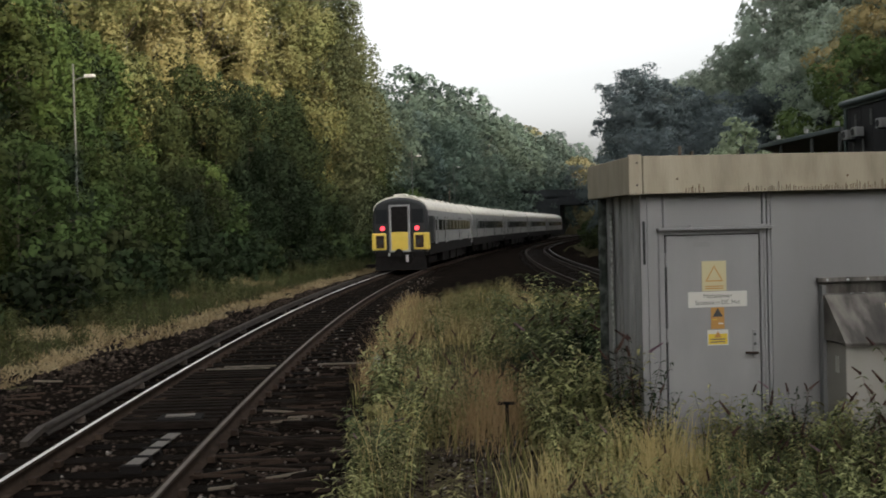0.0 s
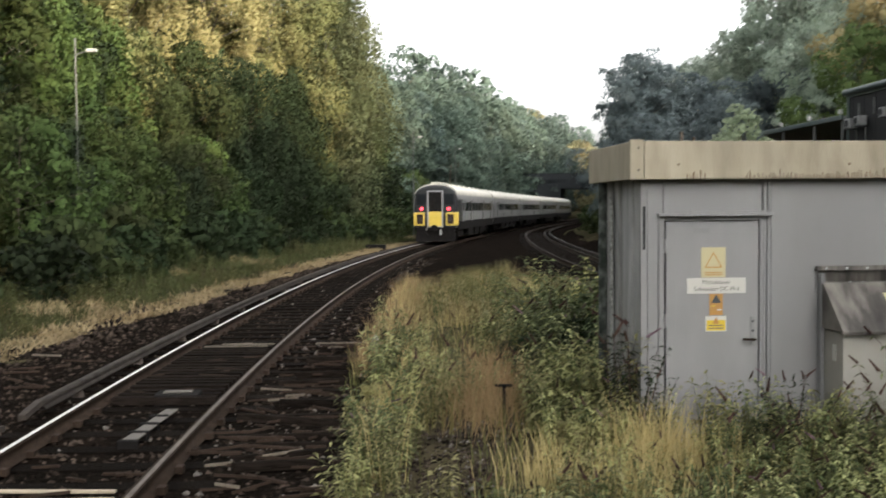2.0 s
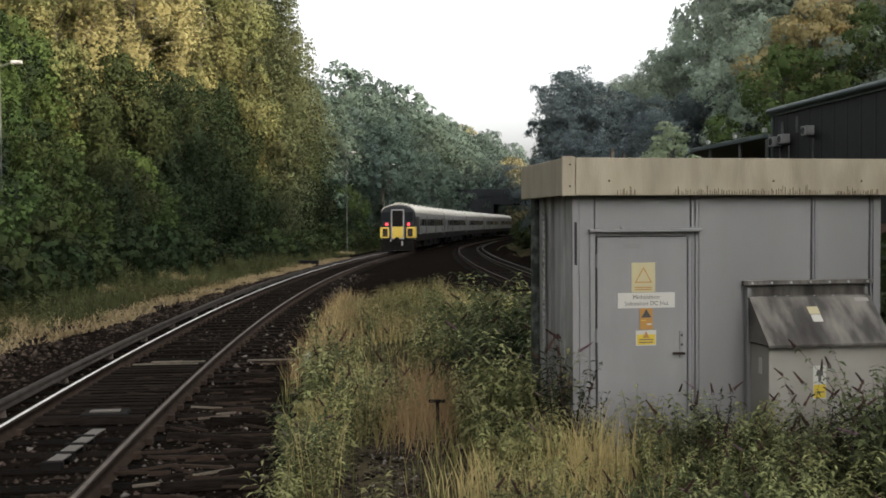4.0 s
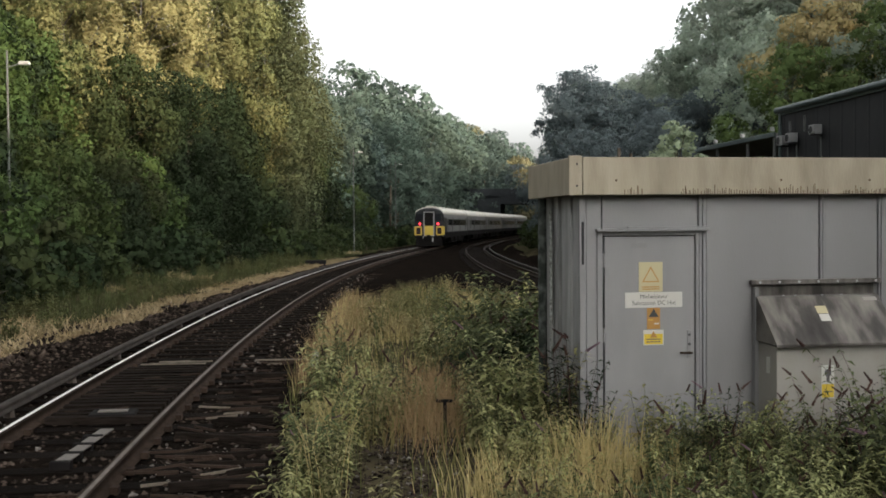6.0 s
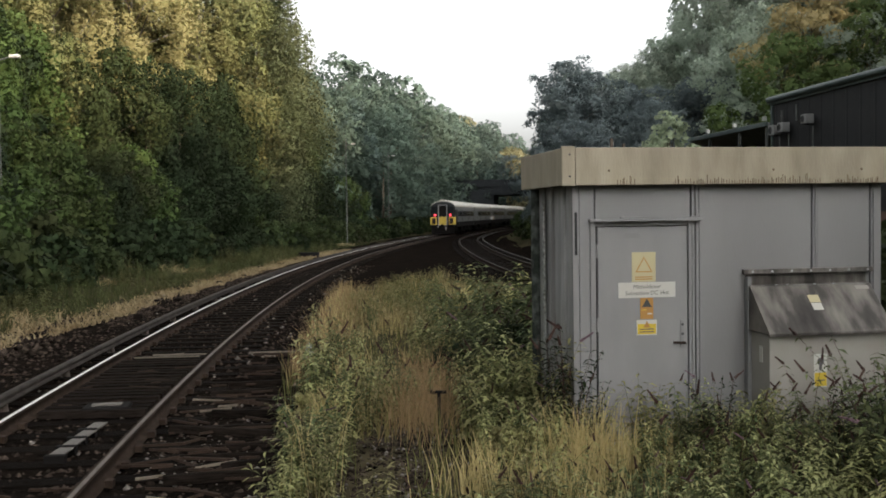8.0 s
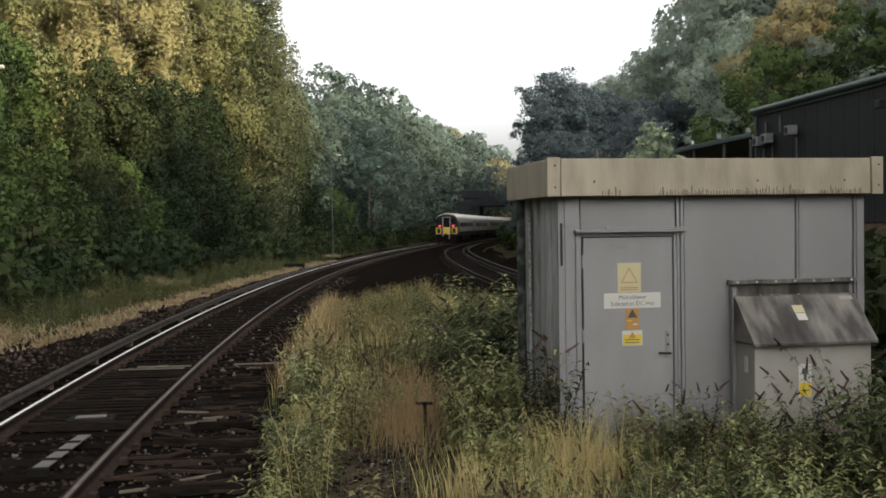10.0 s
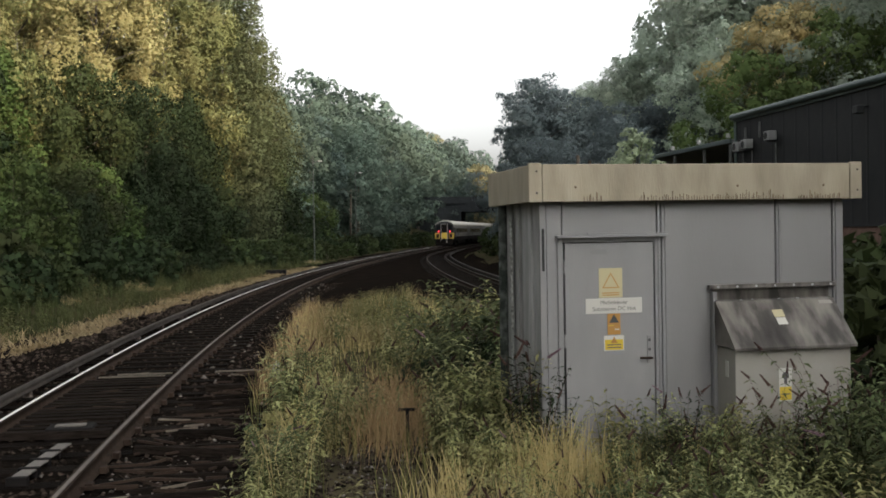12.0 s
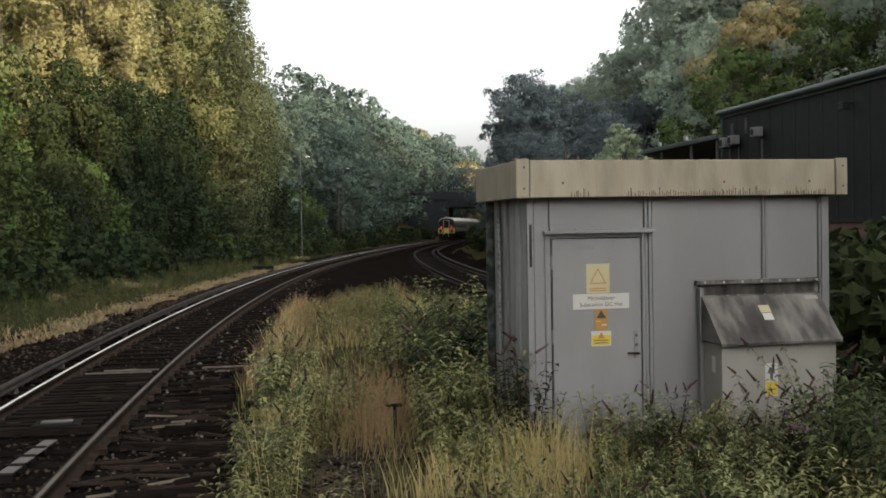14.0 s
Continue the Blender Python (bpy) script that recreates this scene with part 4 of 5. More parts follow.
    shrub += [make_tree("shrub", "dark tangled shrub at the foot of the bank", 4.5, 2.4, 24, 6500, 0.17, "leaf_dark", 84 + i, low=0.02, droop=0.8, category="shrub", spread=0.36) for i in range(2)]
    far = [make_tree("woodland_tree", "woodland tree on the far side of the cutting, leaf colour tinted for haze", 15, 5.0, 30, 5200, 0.385, m, 100 + i, low=0.04, spread=0.36, limbs=8) for i, m in enumerate(("leaf_far", "leaf_far", "leaf_dusk", "leaf_warm", "leaf_pale"))]
    sun_screen = make_tree("woodland_tree", "unseen broad woodland tree added to block the low sun", 15, 5.2, 24, 400, 1.6, "leaf", 115, low=0.03, limbs=4)
    pale = [make_tree("broadleaf_tree", "tall broadleaf tree on rising ground, pale haze put into its leaves", 15, 4.8, 40, 17000, 0.225, "leaf_pale", 30 + i, low=0.05, spread=0.36) for i in range(2)]
    amber = make_tree("broadleaf_tree", "tree on rising ground, orange sunlit patch put into its leaf colour", 13, 4.0, 30, 9000, 0.22, "leaf_amber", 125, low=0.5, spread=0.34)
    bright = make_tree("broadleaf_tree", "light green young tree, sunlit tone put into its leaf colour", 10, 3.8, 30, 11000, 0.21, "leaf_bright", 120, low=0.05, spread=0.36)
    distant = [make_tree("woodland_tree", "woodland tree far along the cutting, haze and sun put into the leaf colours", 15, 5.0, 26, 2600, 0.56, m, 150 + i, low=0.05, spread=0.36, limbs=6) for i, m in enumerate(("leaf_far", "leaf_dusk", "leaf_warm"))]

    def left(u, y):
        return float(line_x(y)) + u
    # foot of the bank: shrubs
    y = 22.0
    while y < 118:
        k = rr.random()
        place(shrub[1 if k < (0.45 if y < 50 else 0.25) else rr.choice((0, 2, 3))], left(-9.4 - rr.uniform(0, 1.6), y), y, rr.uniform(0.7, 1.15), rr.uniform(0, 360), -0.2)
        y += rr.uniform(2.2, 3.6) * (1 + y / 120)
    # dense wall of climber-hung trees
    y = 20.0
    while y < 128:
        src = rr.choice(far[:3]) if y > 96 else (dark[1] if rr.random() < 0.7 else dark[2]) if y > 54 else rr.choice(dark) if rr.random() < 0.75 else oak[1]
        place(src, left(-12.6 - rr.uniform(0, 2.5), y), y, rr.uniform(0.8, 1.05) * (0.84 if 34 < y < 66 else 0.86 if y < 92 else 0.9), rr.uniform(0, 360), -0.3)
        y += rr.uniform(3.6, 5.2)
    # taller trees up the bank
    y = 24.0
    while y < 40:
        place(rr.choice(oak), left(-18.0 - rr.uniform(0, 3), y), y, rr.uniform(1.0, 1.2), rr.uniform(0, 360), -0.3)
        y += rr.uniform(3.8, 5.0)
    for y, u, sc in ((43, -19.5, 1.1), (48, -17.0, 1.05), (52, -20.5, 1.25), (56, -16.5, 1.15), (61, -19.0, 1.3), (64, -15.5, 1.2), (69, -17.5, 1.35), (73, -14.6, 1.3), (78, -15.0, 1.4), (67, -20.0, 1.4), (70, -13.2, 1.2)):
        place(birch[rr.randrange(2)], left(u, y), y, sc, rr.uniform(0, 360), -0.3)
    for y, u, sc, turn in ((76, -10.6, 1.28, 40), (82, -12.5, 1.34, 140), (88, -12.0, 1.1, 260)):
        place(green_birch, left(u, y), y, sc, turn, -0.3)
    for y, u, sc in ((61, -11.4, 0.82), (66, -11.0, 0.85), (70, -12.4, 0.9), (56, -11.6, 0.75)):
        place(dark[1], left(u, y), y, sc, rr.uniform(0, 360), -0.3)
    place(dark[2], left(-10.4, 87), 87, 0.8, 0, -0.3)
    y = 90.0
    while y < 128:
        place(rr.choice(far[:3]), left(-18.0 - rr.uniform(0, 3.5), y), y, rr.uniform(1.0, 1.15), rr.uniform(0, 360), -0.3)
        y += rr.uniform(4.5, 6.0)
    y = 30.0
    while y < 92:
        place(far[rr.randrange(3)], left(-25 - rr.uniform(0, 3), y), y, rr.uniform(1.0, 1.2), rr.uniform(0, 360), -0.3)
        y += rr.uniform(5.5, 7)
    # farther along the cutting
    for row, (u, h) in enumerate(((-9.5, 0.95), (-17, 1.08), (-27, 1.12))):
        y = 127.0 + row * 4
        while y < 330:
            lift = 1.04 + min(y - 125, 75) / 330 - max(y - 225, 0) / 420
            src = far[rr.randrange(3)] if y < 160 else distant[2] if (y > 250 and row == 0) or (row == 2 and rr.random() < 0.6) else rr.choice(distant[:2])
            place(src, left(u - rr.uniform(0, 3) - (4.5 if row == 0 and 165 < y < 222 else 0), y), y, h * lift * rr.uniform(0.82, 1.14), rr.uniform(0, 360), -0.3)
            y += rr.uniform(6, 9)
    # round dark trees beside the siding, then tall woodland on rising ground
    round_tree = make_tree("broadleaf_tree", "dense round-headed tree beside the siding, haze put into its leaf colour", 12.4, 4.7, 60, 28000, 0.19, "leaf_slate", 140, low=0.03, spread=0.32)
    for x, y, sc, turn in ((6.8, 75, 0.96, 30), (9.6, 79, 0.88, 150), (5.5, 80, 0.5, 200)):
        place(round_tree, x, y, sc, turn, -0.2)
    # two smaller trees added to keep light off the ground beyond the hut
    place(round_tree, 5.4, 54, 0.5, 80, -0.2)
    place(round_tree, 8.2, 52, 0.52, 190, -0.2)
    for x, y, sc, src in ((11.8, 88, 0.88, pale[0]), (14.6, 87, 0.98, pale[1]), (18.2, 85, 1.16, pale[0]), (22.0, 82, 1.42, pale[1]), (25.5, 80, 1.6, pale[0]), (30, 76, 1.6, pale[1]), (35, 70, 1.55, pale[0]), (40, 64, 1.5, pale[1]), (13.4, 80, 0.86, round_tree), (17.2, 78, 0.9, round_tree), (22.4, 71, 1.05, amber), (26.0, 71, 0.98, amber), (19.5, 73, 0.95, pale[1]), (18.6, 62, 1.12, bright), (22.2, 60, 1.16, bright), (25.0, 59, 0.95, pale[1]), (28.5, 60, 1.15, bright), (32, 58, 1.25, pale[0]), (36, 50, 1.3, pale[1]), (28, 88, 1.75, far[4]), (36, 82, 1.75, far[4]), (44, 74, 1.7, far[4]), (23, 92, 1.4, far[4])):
        place(src, x, y, sc, rr.uniform(0, 360), -0.3)
    # hidden woods along the siding, added to shade the far end of the cutting
    for row, off in ((0, 11.0), (1, 19.0)):
        y = 92.0 + 3 * row
        while y < 300:
            x = float(siding_x(y)) + off + rr.uniform(-1, 3)
            place(distant[rr.randrange(2)], x, y, rr.uniform(1.0, 1.25) * (0.75 if y < 130 else 1.1), rr.uniform(0, 360), -0.3)
            y += rr.uniform(5.5, 7.5)
    # unseen woods beside and behind the viewpoint, added to block the low sun
    for row, x0 in enumerate((27, 33, 39, 46)):
        for k in range(28):
            y = -84 + k * 4.6 + row
            if y < 11:
                place(sun_screen, x0 + rr.uniform(0, 3), y, rr.uniform(1.1, 1.35), rr.uniform(0, 360), -0.3)
    for k in range(14):
        place(sun_screen, -26 - rr.uniform(0, 5), -80 + k * 6.4, 1.1, rr.uniform(0, 360), -0.3)
    for k in range(12):
        place(sun_screen, -24 + k * 5.0, -95 - rr.uniform(0, 6), 1.1, rr.uniform(0, 360), -0.3)
    sap = make_tree("sapling", "light green sapling beyond the hut roof", 5.2, 1.0, 44, 5000, 0.1, "leaf_sapling", 130, low=0.15, spread=0.3)
    place(sap, 5.3, 30.0, 1.1, 0, -0.1)
    # more unseen trees, added to stop sun leaking onto the train
    for x, y in ((30, 33), (33, 38), (31, 28), (36, 34), (35, 40)):
        place(sun_screen, x, y, 1.2, rr.uniform(0, 360), -0.3)


build_trees()


# ---- grass and weeds ----
def blades(name, label, pts, heights, mat, seed, width=0.011, lean=0.35, category="grass"):
    """Thin bent blades of three triangles each, as one field."""
    rng = np.random.default_rng(seed)
    p, h = np.asarray(pts, float), np.asarray(heights, float)
    n = len(p)
    a = rng.uniform(0, 2 * np.pi, n)
    side = np.stack([np.cos(a), np.sin(a), np.zeros(n)], 1) * (width * rng.uniform(0.6, 1.4, n))[:, None]
    b = rng.uniform(0, 2 * np.pi, n)
    bend = np.stack([np.cos(b), np.sin(b), np.zeros(n)], 1) * (lean * h * rng.uniform(0.1, 1, n))[:, None]
    up = np.zeros((n, 3))
    up[:, 2] = h
    mid = p + up * 0.55 + bend * 0.3
    v = np.stack([p - side / 2, p + side / 2, mid + side * 0.4, mid - side * 0.4, p + up + bend], 1).reshape(-1, 3)
    k = np.arange(n)[:, None] * 5
    f = np.concatenate([k + np.array([[0, 1, 2]]), k + np.array([[0, 2, 3]]), k + np.array([[3, 2, 4]])], 0)
    return tagged(mesh_object(name, v, f, mat), label, category, kind="stuff")


def make_weed(name, label, height, stems, pairs, leaf, mat, seed, spikes=None, arch=0.25, category="weed", stem_mat="leaf_grey", spread=0.16):
    """Leafy stems with paired lance-shaped leaves; flower or seed spikes at some tips."""
    rng = np.random.default_rng(seed)
    t = thing(name, label, category)
    bm = bmesh.new()
    cs, ns, tips = [], [], []
    for k in range(stems):
        a = rng.uniform(0, 2 * math.pi)
        h = height * rng.uniform(0.55, 1.0)
        base = np.array([math.cos(a), math.sin(a), 0]) * rng.uniform(0, spread)
        out = np.array([math.cos(a), math.sin(a), 0]) * arch * h * rng.uniform(0.3, 1.2)
        prev = base
        n = pairs
        path = [base + np.array([0, 0, 1]) * h * u + out * u * u for u in np.linspace(0, 1, 5)]
        for q in range(4):
            tube(bm, path[q], path[q + 1], 0.006 * (1.15 - q * 0.22), 0.006 * (0.9 - q * 0.22), 4)
        for u in np.linspace(0.15, 0.98, n):
            c0 = base + np.array([0, 0, 1]) * h * u + out * u * u
            r = rng.uniform(0, math.pi)
            for s in (0, math.pi):
                d = np.array([math.cos(r + s), math.sin(r + s), rng.uniform(-0.3, 0.5)])
                cs.append((c0, d, leaf * (1.15 - 0.5 * u) * rng.uniform(0.7, 1.2)))
        tips.append((path[-1], unit(path[-1] - path[-2])))
    tagged(part("stalk_clump", bm, stem_mat, t), kind="stuff")
    n = len(cs)
    c0, d, L = np.array([c[0] for c in cs]), unit(np.array([c[1] for c in cs])), np.array([c[2] for c in cs])[:, None]
    side = unit(np.cross(d, np.tile([[0, 0, 1.0]], (n, 1))) + rng.normal(size=(n, 3)) * 0.25)
    droop = np.array([0, 0, -1.0]) * L * 0.35
    v = np.stack([c0, c0 + d * L * 0.45 + side * L * 0.15, c0 + d * L + droop, c0 + d * L * 0.45 - side * L * 0.15], 1).reshape(-1, 3)
    mesh_object("foliage", v, np.arange(4 * n).reshape(n, 4), mat, t)
    for i in range(spikes[0] if spikes else 0):
        p, q = tips[i % len(tips)]
        m = 120
        u = rng.uniform(0, 1, m)
        ln = rng.uniform(0.11, 0.18)
        r = 0.012 * (1 - u) + 0.004
        a = rng.uniform(0, 2 * np.pi, m)
        droop_dir = unit(np.array(q) * 0.8 + np.array([rng.normal() * 0.5, rng.normal() * 0.5, -0.1]))
        x = unit(np.cross(droop_dir, [0.3, 0.2, 0.9]))
        y = np.cross(droop_dir, x)
        c = p + droop_dir * (u * ln)[:, None] + x * (np.cos(a) * r)[:, None] + y * (np.sin(a) * r)[:, None]
        nr = unit(x * np.cos(a)[:, None] + y * np.sin(a)[:, None])
        vv, ff = leaf_quads(c, nr, np.full(m, 0.02), 0.8, rng)
        mesh_object("flower_spike", vv, ff, spikes[1] if i % 3 else "seed_head", t)
    return t


def joined(name, label, sources, spots, mat):
    """Many small plants beyond counting, as one field: (source, x, y, scale, turn) each."""
    for mat_part in ("foliage",):
        vs, fs, n = [], [], 0
        for k, x, y, sc, turn in spots:
            me = [c for c in sources[k].children if c.name.startswith(mat_part)][0].data
            v = np.empty(len(me.vertices) * 3, np.float32)
            me.vertices.foreach_get("co", v)
            v = v.reshape(-1, 3) * sc
            c, s = math.cos(turn), math.sin(turn)
            v = np.stack([v[:, 0] * c - v[:, 1] * s + x, v[:, 0] * s + v[:, 1] * c + y, v[:, 2] + ground_z(x, y) - 0.02], 1)
            f = np.empty(len(me.loops), np.int32)
            me.loops.foreach_get("vertex_index", f)
            vs.append(v), fs.append(f.reshape(-1, 4) + n)
            n += len(v)
        tagged(mesh_object(name, np.concatenate(vs), np.concatenate(fs), mat), label, "weeds", kind="stuff")


def in_hut(x, y, pad=0.12):
    q = HUT.inverted() @ Vector((x, y, 0))
    return -pad < q.x < 3.14 + pad and -0.44 - pad < q.y < 1.3 + pad if q.x > 1.65 else -pad < q.x < 3.14 + pad and -pad < q.y < 1.3 + pad


def island(x, y):
    """Inside the weedy ground between main line and siding."""
    u, w = x - float(line_x(y)), x - float(siding_x(y))
    edge = 2.1 + 0.35 * noise.noise(Vector((0.0, y * 0.7, 2.0))) + (0.25 if y < 12 else 0)
    return u > edge and w < -1.5 and y < 35 - 4.0 * abs(x + 1.9) and not in_hut(x, y) or u > edge and y < 12 and not in_hut(x, y)


def shoulder(y):
    """Inner edge of the dry verge, metres from the main line's middle."""
    return float(np.interp(y, [10, 18, 23, 35, 44, 80], [-3.7, -3.2, -2.7, -2.35, -2.15, -2.1])) + 0.3 * noise.noise(Vector((y * 0.6, 3.0, 1.0)))


def build_weeds():
    rr = random.Random(21)
    # straw and green grass over the island and the foreground
    straw, sh, green, gh, rust, rh = [], [], [], [], [], []
    tries = 0
    while len(green) < 8000 and tries < 200000:
        tries += 1
        y = 5.0 + 31 * rr.random() ** 1.7
        x = rr.uniform(-4.5, 5.0 if y < 12 else 3.5)
        if not island(x, y):
            continue
        n1 = noise.noise(Vector((x * 0.55, y * 0.4, 5.0)))
        z = ground_z(x, y)
        bare = -1.3 < x < -0.55 and 7.4 < y < 9.7
        if bare and rr.random() < 0.92:
            continue
        if math.hypot((x + 0.66) / 0.42, (y - 10.7) / 0.9) < rr.uniform(0.4, 1.15) or (n1 > 0.46 and y > 12):
            rad = min(math.hypot((x + 0.66) / 0.42, (y - 10.7) / 0.9), 1.0)
            rust.append((x, y, z)), rh.append(rr.uniform(0.45, 1.0) * (1.1 - 0.5 * rad))
            for q in range(2):
                rust.append((x + rr.uniform(-0.12, 0.12), y + rr.uniform(-0.12, 0.12), z)), rh.append(rr.uniform(0.2, 0.7) * (1.1 - 0.55 * rad))
            if rr.random() < 0.5:
                rust.append((x + rr.uniform(-0.1, 0.1), y + rr.uniform(-0.1, 0.1), z)), rh.append(rr.uniform(0.2, 0.75) * (1.1 - 0.55 * rad))
        elif n1 > (0.62 if y < 12 else 0.12):
            straw.append((x, y, z)), sh.append(rr.uniform(0.25, 0.6))
        else:
            green.append((x, y, z)), gh.append(rr.uniform(0.15, 0.5))
    for i in range(420):      # soft brown seeding clump
        x, y = rr.gauss(-0.68, 0.24), rr.gauss(10.9, 0.6)
        rust.append((x, y, ground_z(x, y))), rh.append(rr.uniform(0.25, 1.0) * (1.05 - 0.9 * min(abs(x + 0.66), 0.6)))
    for cx, cy, r, k, h in ((0.78, 8.4, 0.32, 230, 0.74), (1.35, 8.9, 0.25, 160, 0.42), (-1.45, 8.5, 0.3, 16, 0.9), (0.5, 7.4, 0.3, 120, 0.6), (-1.75, 10.6, 0.25, 60, 0.6), (2.0, 9.2, 0.3, 200, 0.5), (-0.1, 7.6, 0.25, 120, 0.6)):
        for i in range(k):
            x, y = rr.gauss(cx, r * 0.6), rr.gauss(cy, r * 0.6)
            if island(x, y):
                straw.append((x, y, ground_z(x, y))), sh.append(h * rr.uniform(0.55, 1.1))
    for i in range(2600):      # dry pinkish fringe along the ballast edge
        y = rr.uniform(13, 30)
        x = float(line_x(y)) + 2.1 + abs(rr.gauss(0.2, 0.35))
        (rust if i % 6 else straw).append((x, y, ground_z(x, y))), (rh if i % 6 else sh).append(rr.uniform(0.2, 0.6))
    blades("dry_grass", "pale straw-coloured dry grass between the tracks and hut", straw, sh, "straw", 1, 0.0105, 0.5)
    blades("green_grass", "tangled green grass between the tracks", green, gh, "green_grass", 2)
    blades("dead_weeds", "rusty brown dead weeds beside the ballast", rust, rh, "rust_weed", 3, 0.006, 0.85)
    # verge beyond the main line
    pts, hs, dry, dh = [], [], [], []
    for i in range(40000):
        y = 9 + 75 * rr.random() ** 1.6
        u = rr.uniform(-10.5, -2.2)
        x = float(line_x(y)) + u
        n1 = noise.noise(Vector((x * 0.4, y * 0.25, 9.0)))
        z = max(ground_z(x, y), -0.03)
        if u > shoulder(y) - 1.1 - 0.5 * noise.noise(Vector((y * 0.5, 2.0, 1.0))):
            continue
        if n1 > 0.36:
            dry.append((x, y, z)), dh.append(rr.uniform(0.10, 0.3))
        else:
            pts.append((x, y, z)), hs.append(rr.uniform(0.12, 0.4) * (1.3 if u < -5.6 else 0.8))
    for i in range(17000):
        y = 9 + 60 * rr.random() ** 1.4
        u = shoulder(y) - abs(rr.gauss(0.1, 0.75))
        if noise.noise(Vector((y * 0.55, u * 1.3, 6.0))) < rr.uniform(-0.5, 0.35):
            continue
        x = float(line_x(y)) + u
        dry.append((x, y, max(ground_z(x, y), -0.03))), dh.append(rr.uniform(0.03, 0.16))
    blades("verge_grass", "rough green grass on the trackside verge", pts, hs, "verge", 4, 0.018)
    blades("verge_straw", "trampled dry straw strip beside the ballast", dry, dh, "straw_old", 5, 0.035, 2.2)
    # leafy plants
    weeds = [make_weed("weed", "upright leafy green weed with narrow leaves", 1.0, 6, 11, 0.155, "leaf_weed", 200 + i) for i in range(3)]
    weeds += [make_weed("weed", "grey-green leafy weed going to seed", 0.9, 7, 11, 0.14, "leaf_grey", 210 + i, (2, "seed_head")) for i in range(2)]
    budd = [make_weed("buddleia", "buddleia bush with long leaves and faded purple spikes", 1.25, 13, 18, 0.17, "leaf_grey" if i == 1 else "leaf_weed", 220 + i, (2, "flower"), 0.5, "shrub", spread=0.25) for i in range(3)]
    bram = [make_tree("bramble", "low mound of bright green bramble leaves", 0.75, 0.55, 22, 2200, 0.065, "leaf_weed", 230 + i, low=0.05, category="shrub") for i in range(2)]
    n = 0
    tries = 0
    far_spots = []
    island_spots = []
    while n < 300 and tries < 9000:
        tries += 1
        y = 9.0 + 25 * rr.random() ** 1.3
        x = rr.uniform(-4.5, 3.2)
        if not island(x, y) or not island(x - 0.3, y) or (-1.25 < x < -0.2 and 7.4 < y < 11.0) or noise.noise(Vector((x * 0.9, y * 0.6, 4.0))) < (-0.02 if y < 15 else 0.1):
            continue
        k, sc, turn = rr.randrange(5), rr.uniform(0.65, 1.15) * (0.8 if y < 12 else 1 if y < 19 else 0.75), rr.uniform(0, 360)
        if y < 19:
            place(weeds[k], x, y, sc, turn, -0.02)
        else:
            island_spots.append((k, x, y, sc, radians(turn)))
        n += 1
    for x, y, s in ((0.15, 13.2, 1.2), (0.45, 14.5, 1.3), (0.2, 15.8, 1.3), (0.75, 16.5, 1.25), (-0.2, 14.2, 1.1), (0.55, 12.2, 1.0), (0.35, 10.4, 0.95), (0.62, 10.0, 0.9), (0.1, 11.2, 0.9), (-0.05, 12.6, 1.0), (0.3, 17.5, 1.2), (-0.5, 16.2, 1.0), (-1.75, 9.4, 0.6), (-1.6, 8.5, 0.6)):
        place(budd[1 if 11 < y < 17 else rr.randrange(3)], x, y, s, rr.uniform(0, 360))
    # foreground in front of the hut
    for x, y, s in ((1.15, 7.4, 0.58), (1.55, 7.0, 0.62), (1.85, 7.9, 0.62), (2.1, 6.9, 0.66), (2.5, 7.3, 0.7), (2.45, 8.2, 0.68), (2.85, 7.4, 1.15), (3.05, 6.9, 1.2), (3.2, 7.9, 1.2), (3.45, 7.2, 1.2), (2.75, 8.6, 0.72), (3.3, 8.6, 1.15), (3.7, 8.0, 1.2), (1.75, 8.8, 0.6), (2.05, 8.9, 0.75), (0.85, 9.35, 0.75), (0.55, 9.0, 0.8), (1.35, 8.2, 0.6), (0.35, 7.6, 0.65), (3.9, 8.9, 1.2), (4.3, 9.4, 1.2), (2.95, 6.2, 1.0), (2.3, 6.2, 0.85), (1.7, 6.3, 0.7)):
        place(budd[rr.randrange(3) if x < 2.55 else 1], x, y, s * rr.uniform(0.9, 1.08) * (0.82 if x < 2.7 else 0.76), rr.uniform(0, 360), -0.03)
    for x, y, s in ((0.35, 8.95, 0.5), (0.15, 9.3, 0.45), (-1.9, 10.2, 0.45), (-2.0, 11.2, 0.5)):
        place(bram[rr.randrange(2)], x, y, s, rr.uniform(0, 360), -0.05)
    # tall green weeds by the path, and dark climbing growth at the hut's corner
    for x, y, s in ((-0.12, 9.9, 1.0), (0.02, 9.6, 0.9), (0.1, 10.2, 1.05), (-0.02, 10.6, 1.0), (0.32, 9.2, 0.75), (0.48, 9.0, 0.7), (0.22, 8.7, 0.65)):
        place(weeds[rr.randrange(3)], x, y, s, rr.uniform(0, 360), -0.02)
    ivy = make_weed("corner_shrub", "dark leggy shrub against the hut corner", 1.25, 9, 14, 0.13, "leaf_dark", 260, (3, "seed_head"), 0.22, "shrub", stem_mat="seed_head", spread=0.14)
    for x, y, s in ((0.74, 9.36, 1.0), (0.62, 9.62, 0.95), (0.86, 9.34, 0.7), (2.9, 7.9, 0.58), (3.1, 8.3, 0.66), (2.7, 7.6, 0.5), (3.25, 8.6, 0.78), (2.95, 8.55, 0.62), (2.4, 7.8, 0.42), (3.4, 8.1, 0.75), (2.05, 7.9, 0.36), (1.95, 8.85, 0.68)):
        place(ivy, x, y, s, rr.uniform(0, 360), -0.02)
    # arching buddleia wands with dark dry spikes before the cabinet
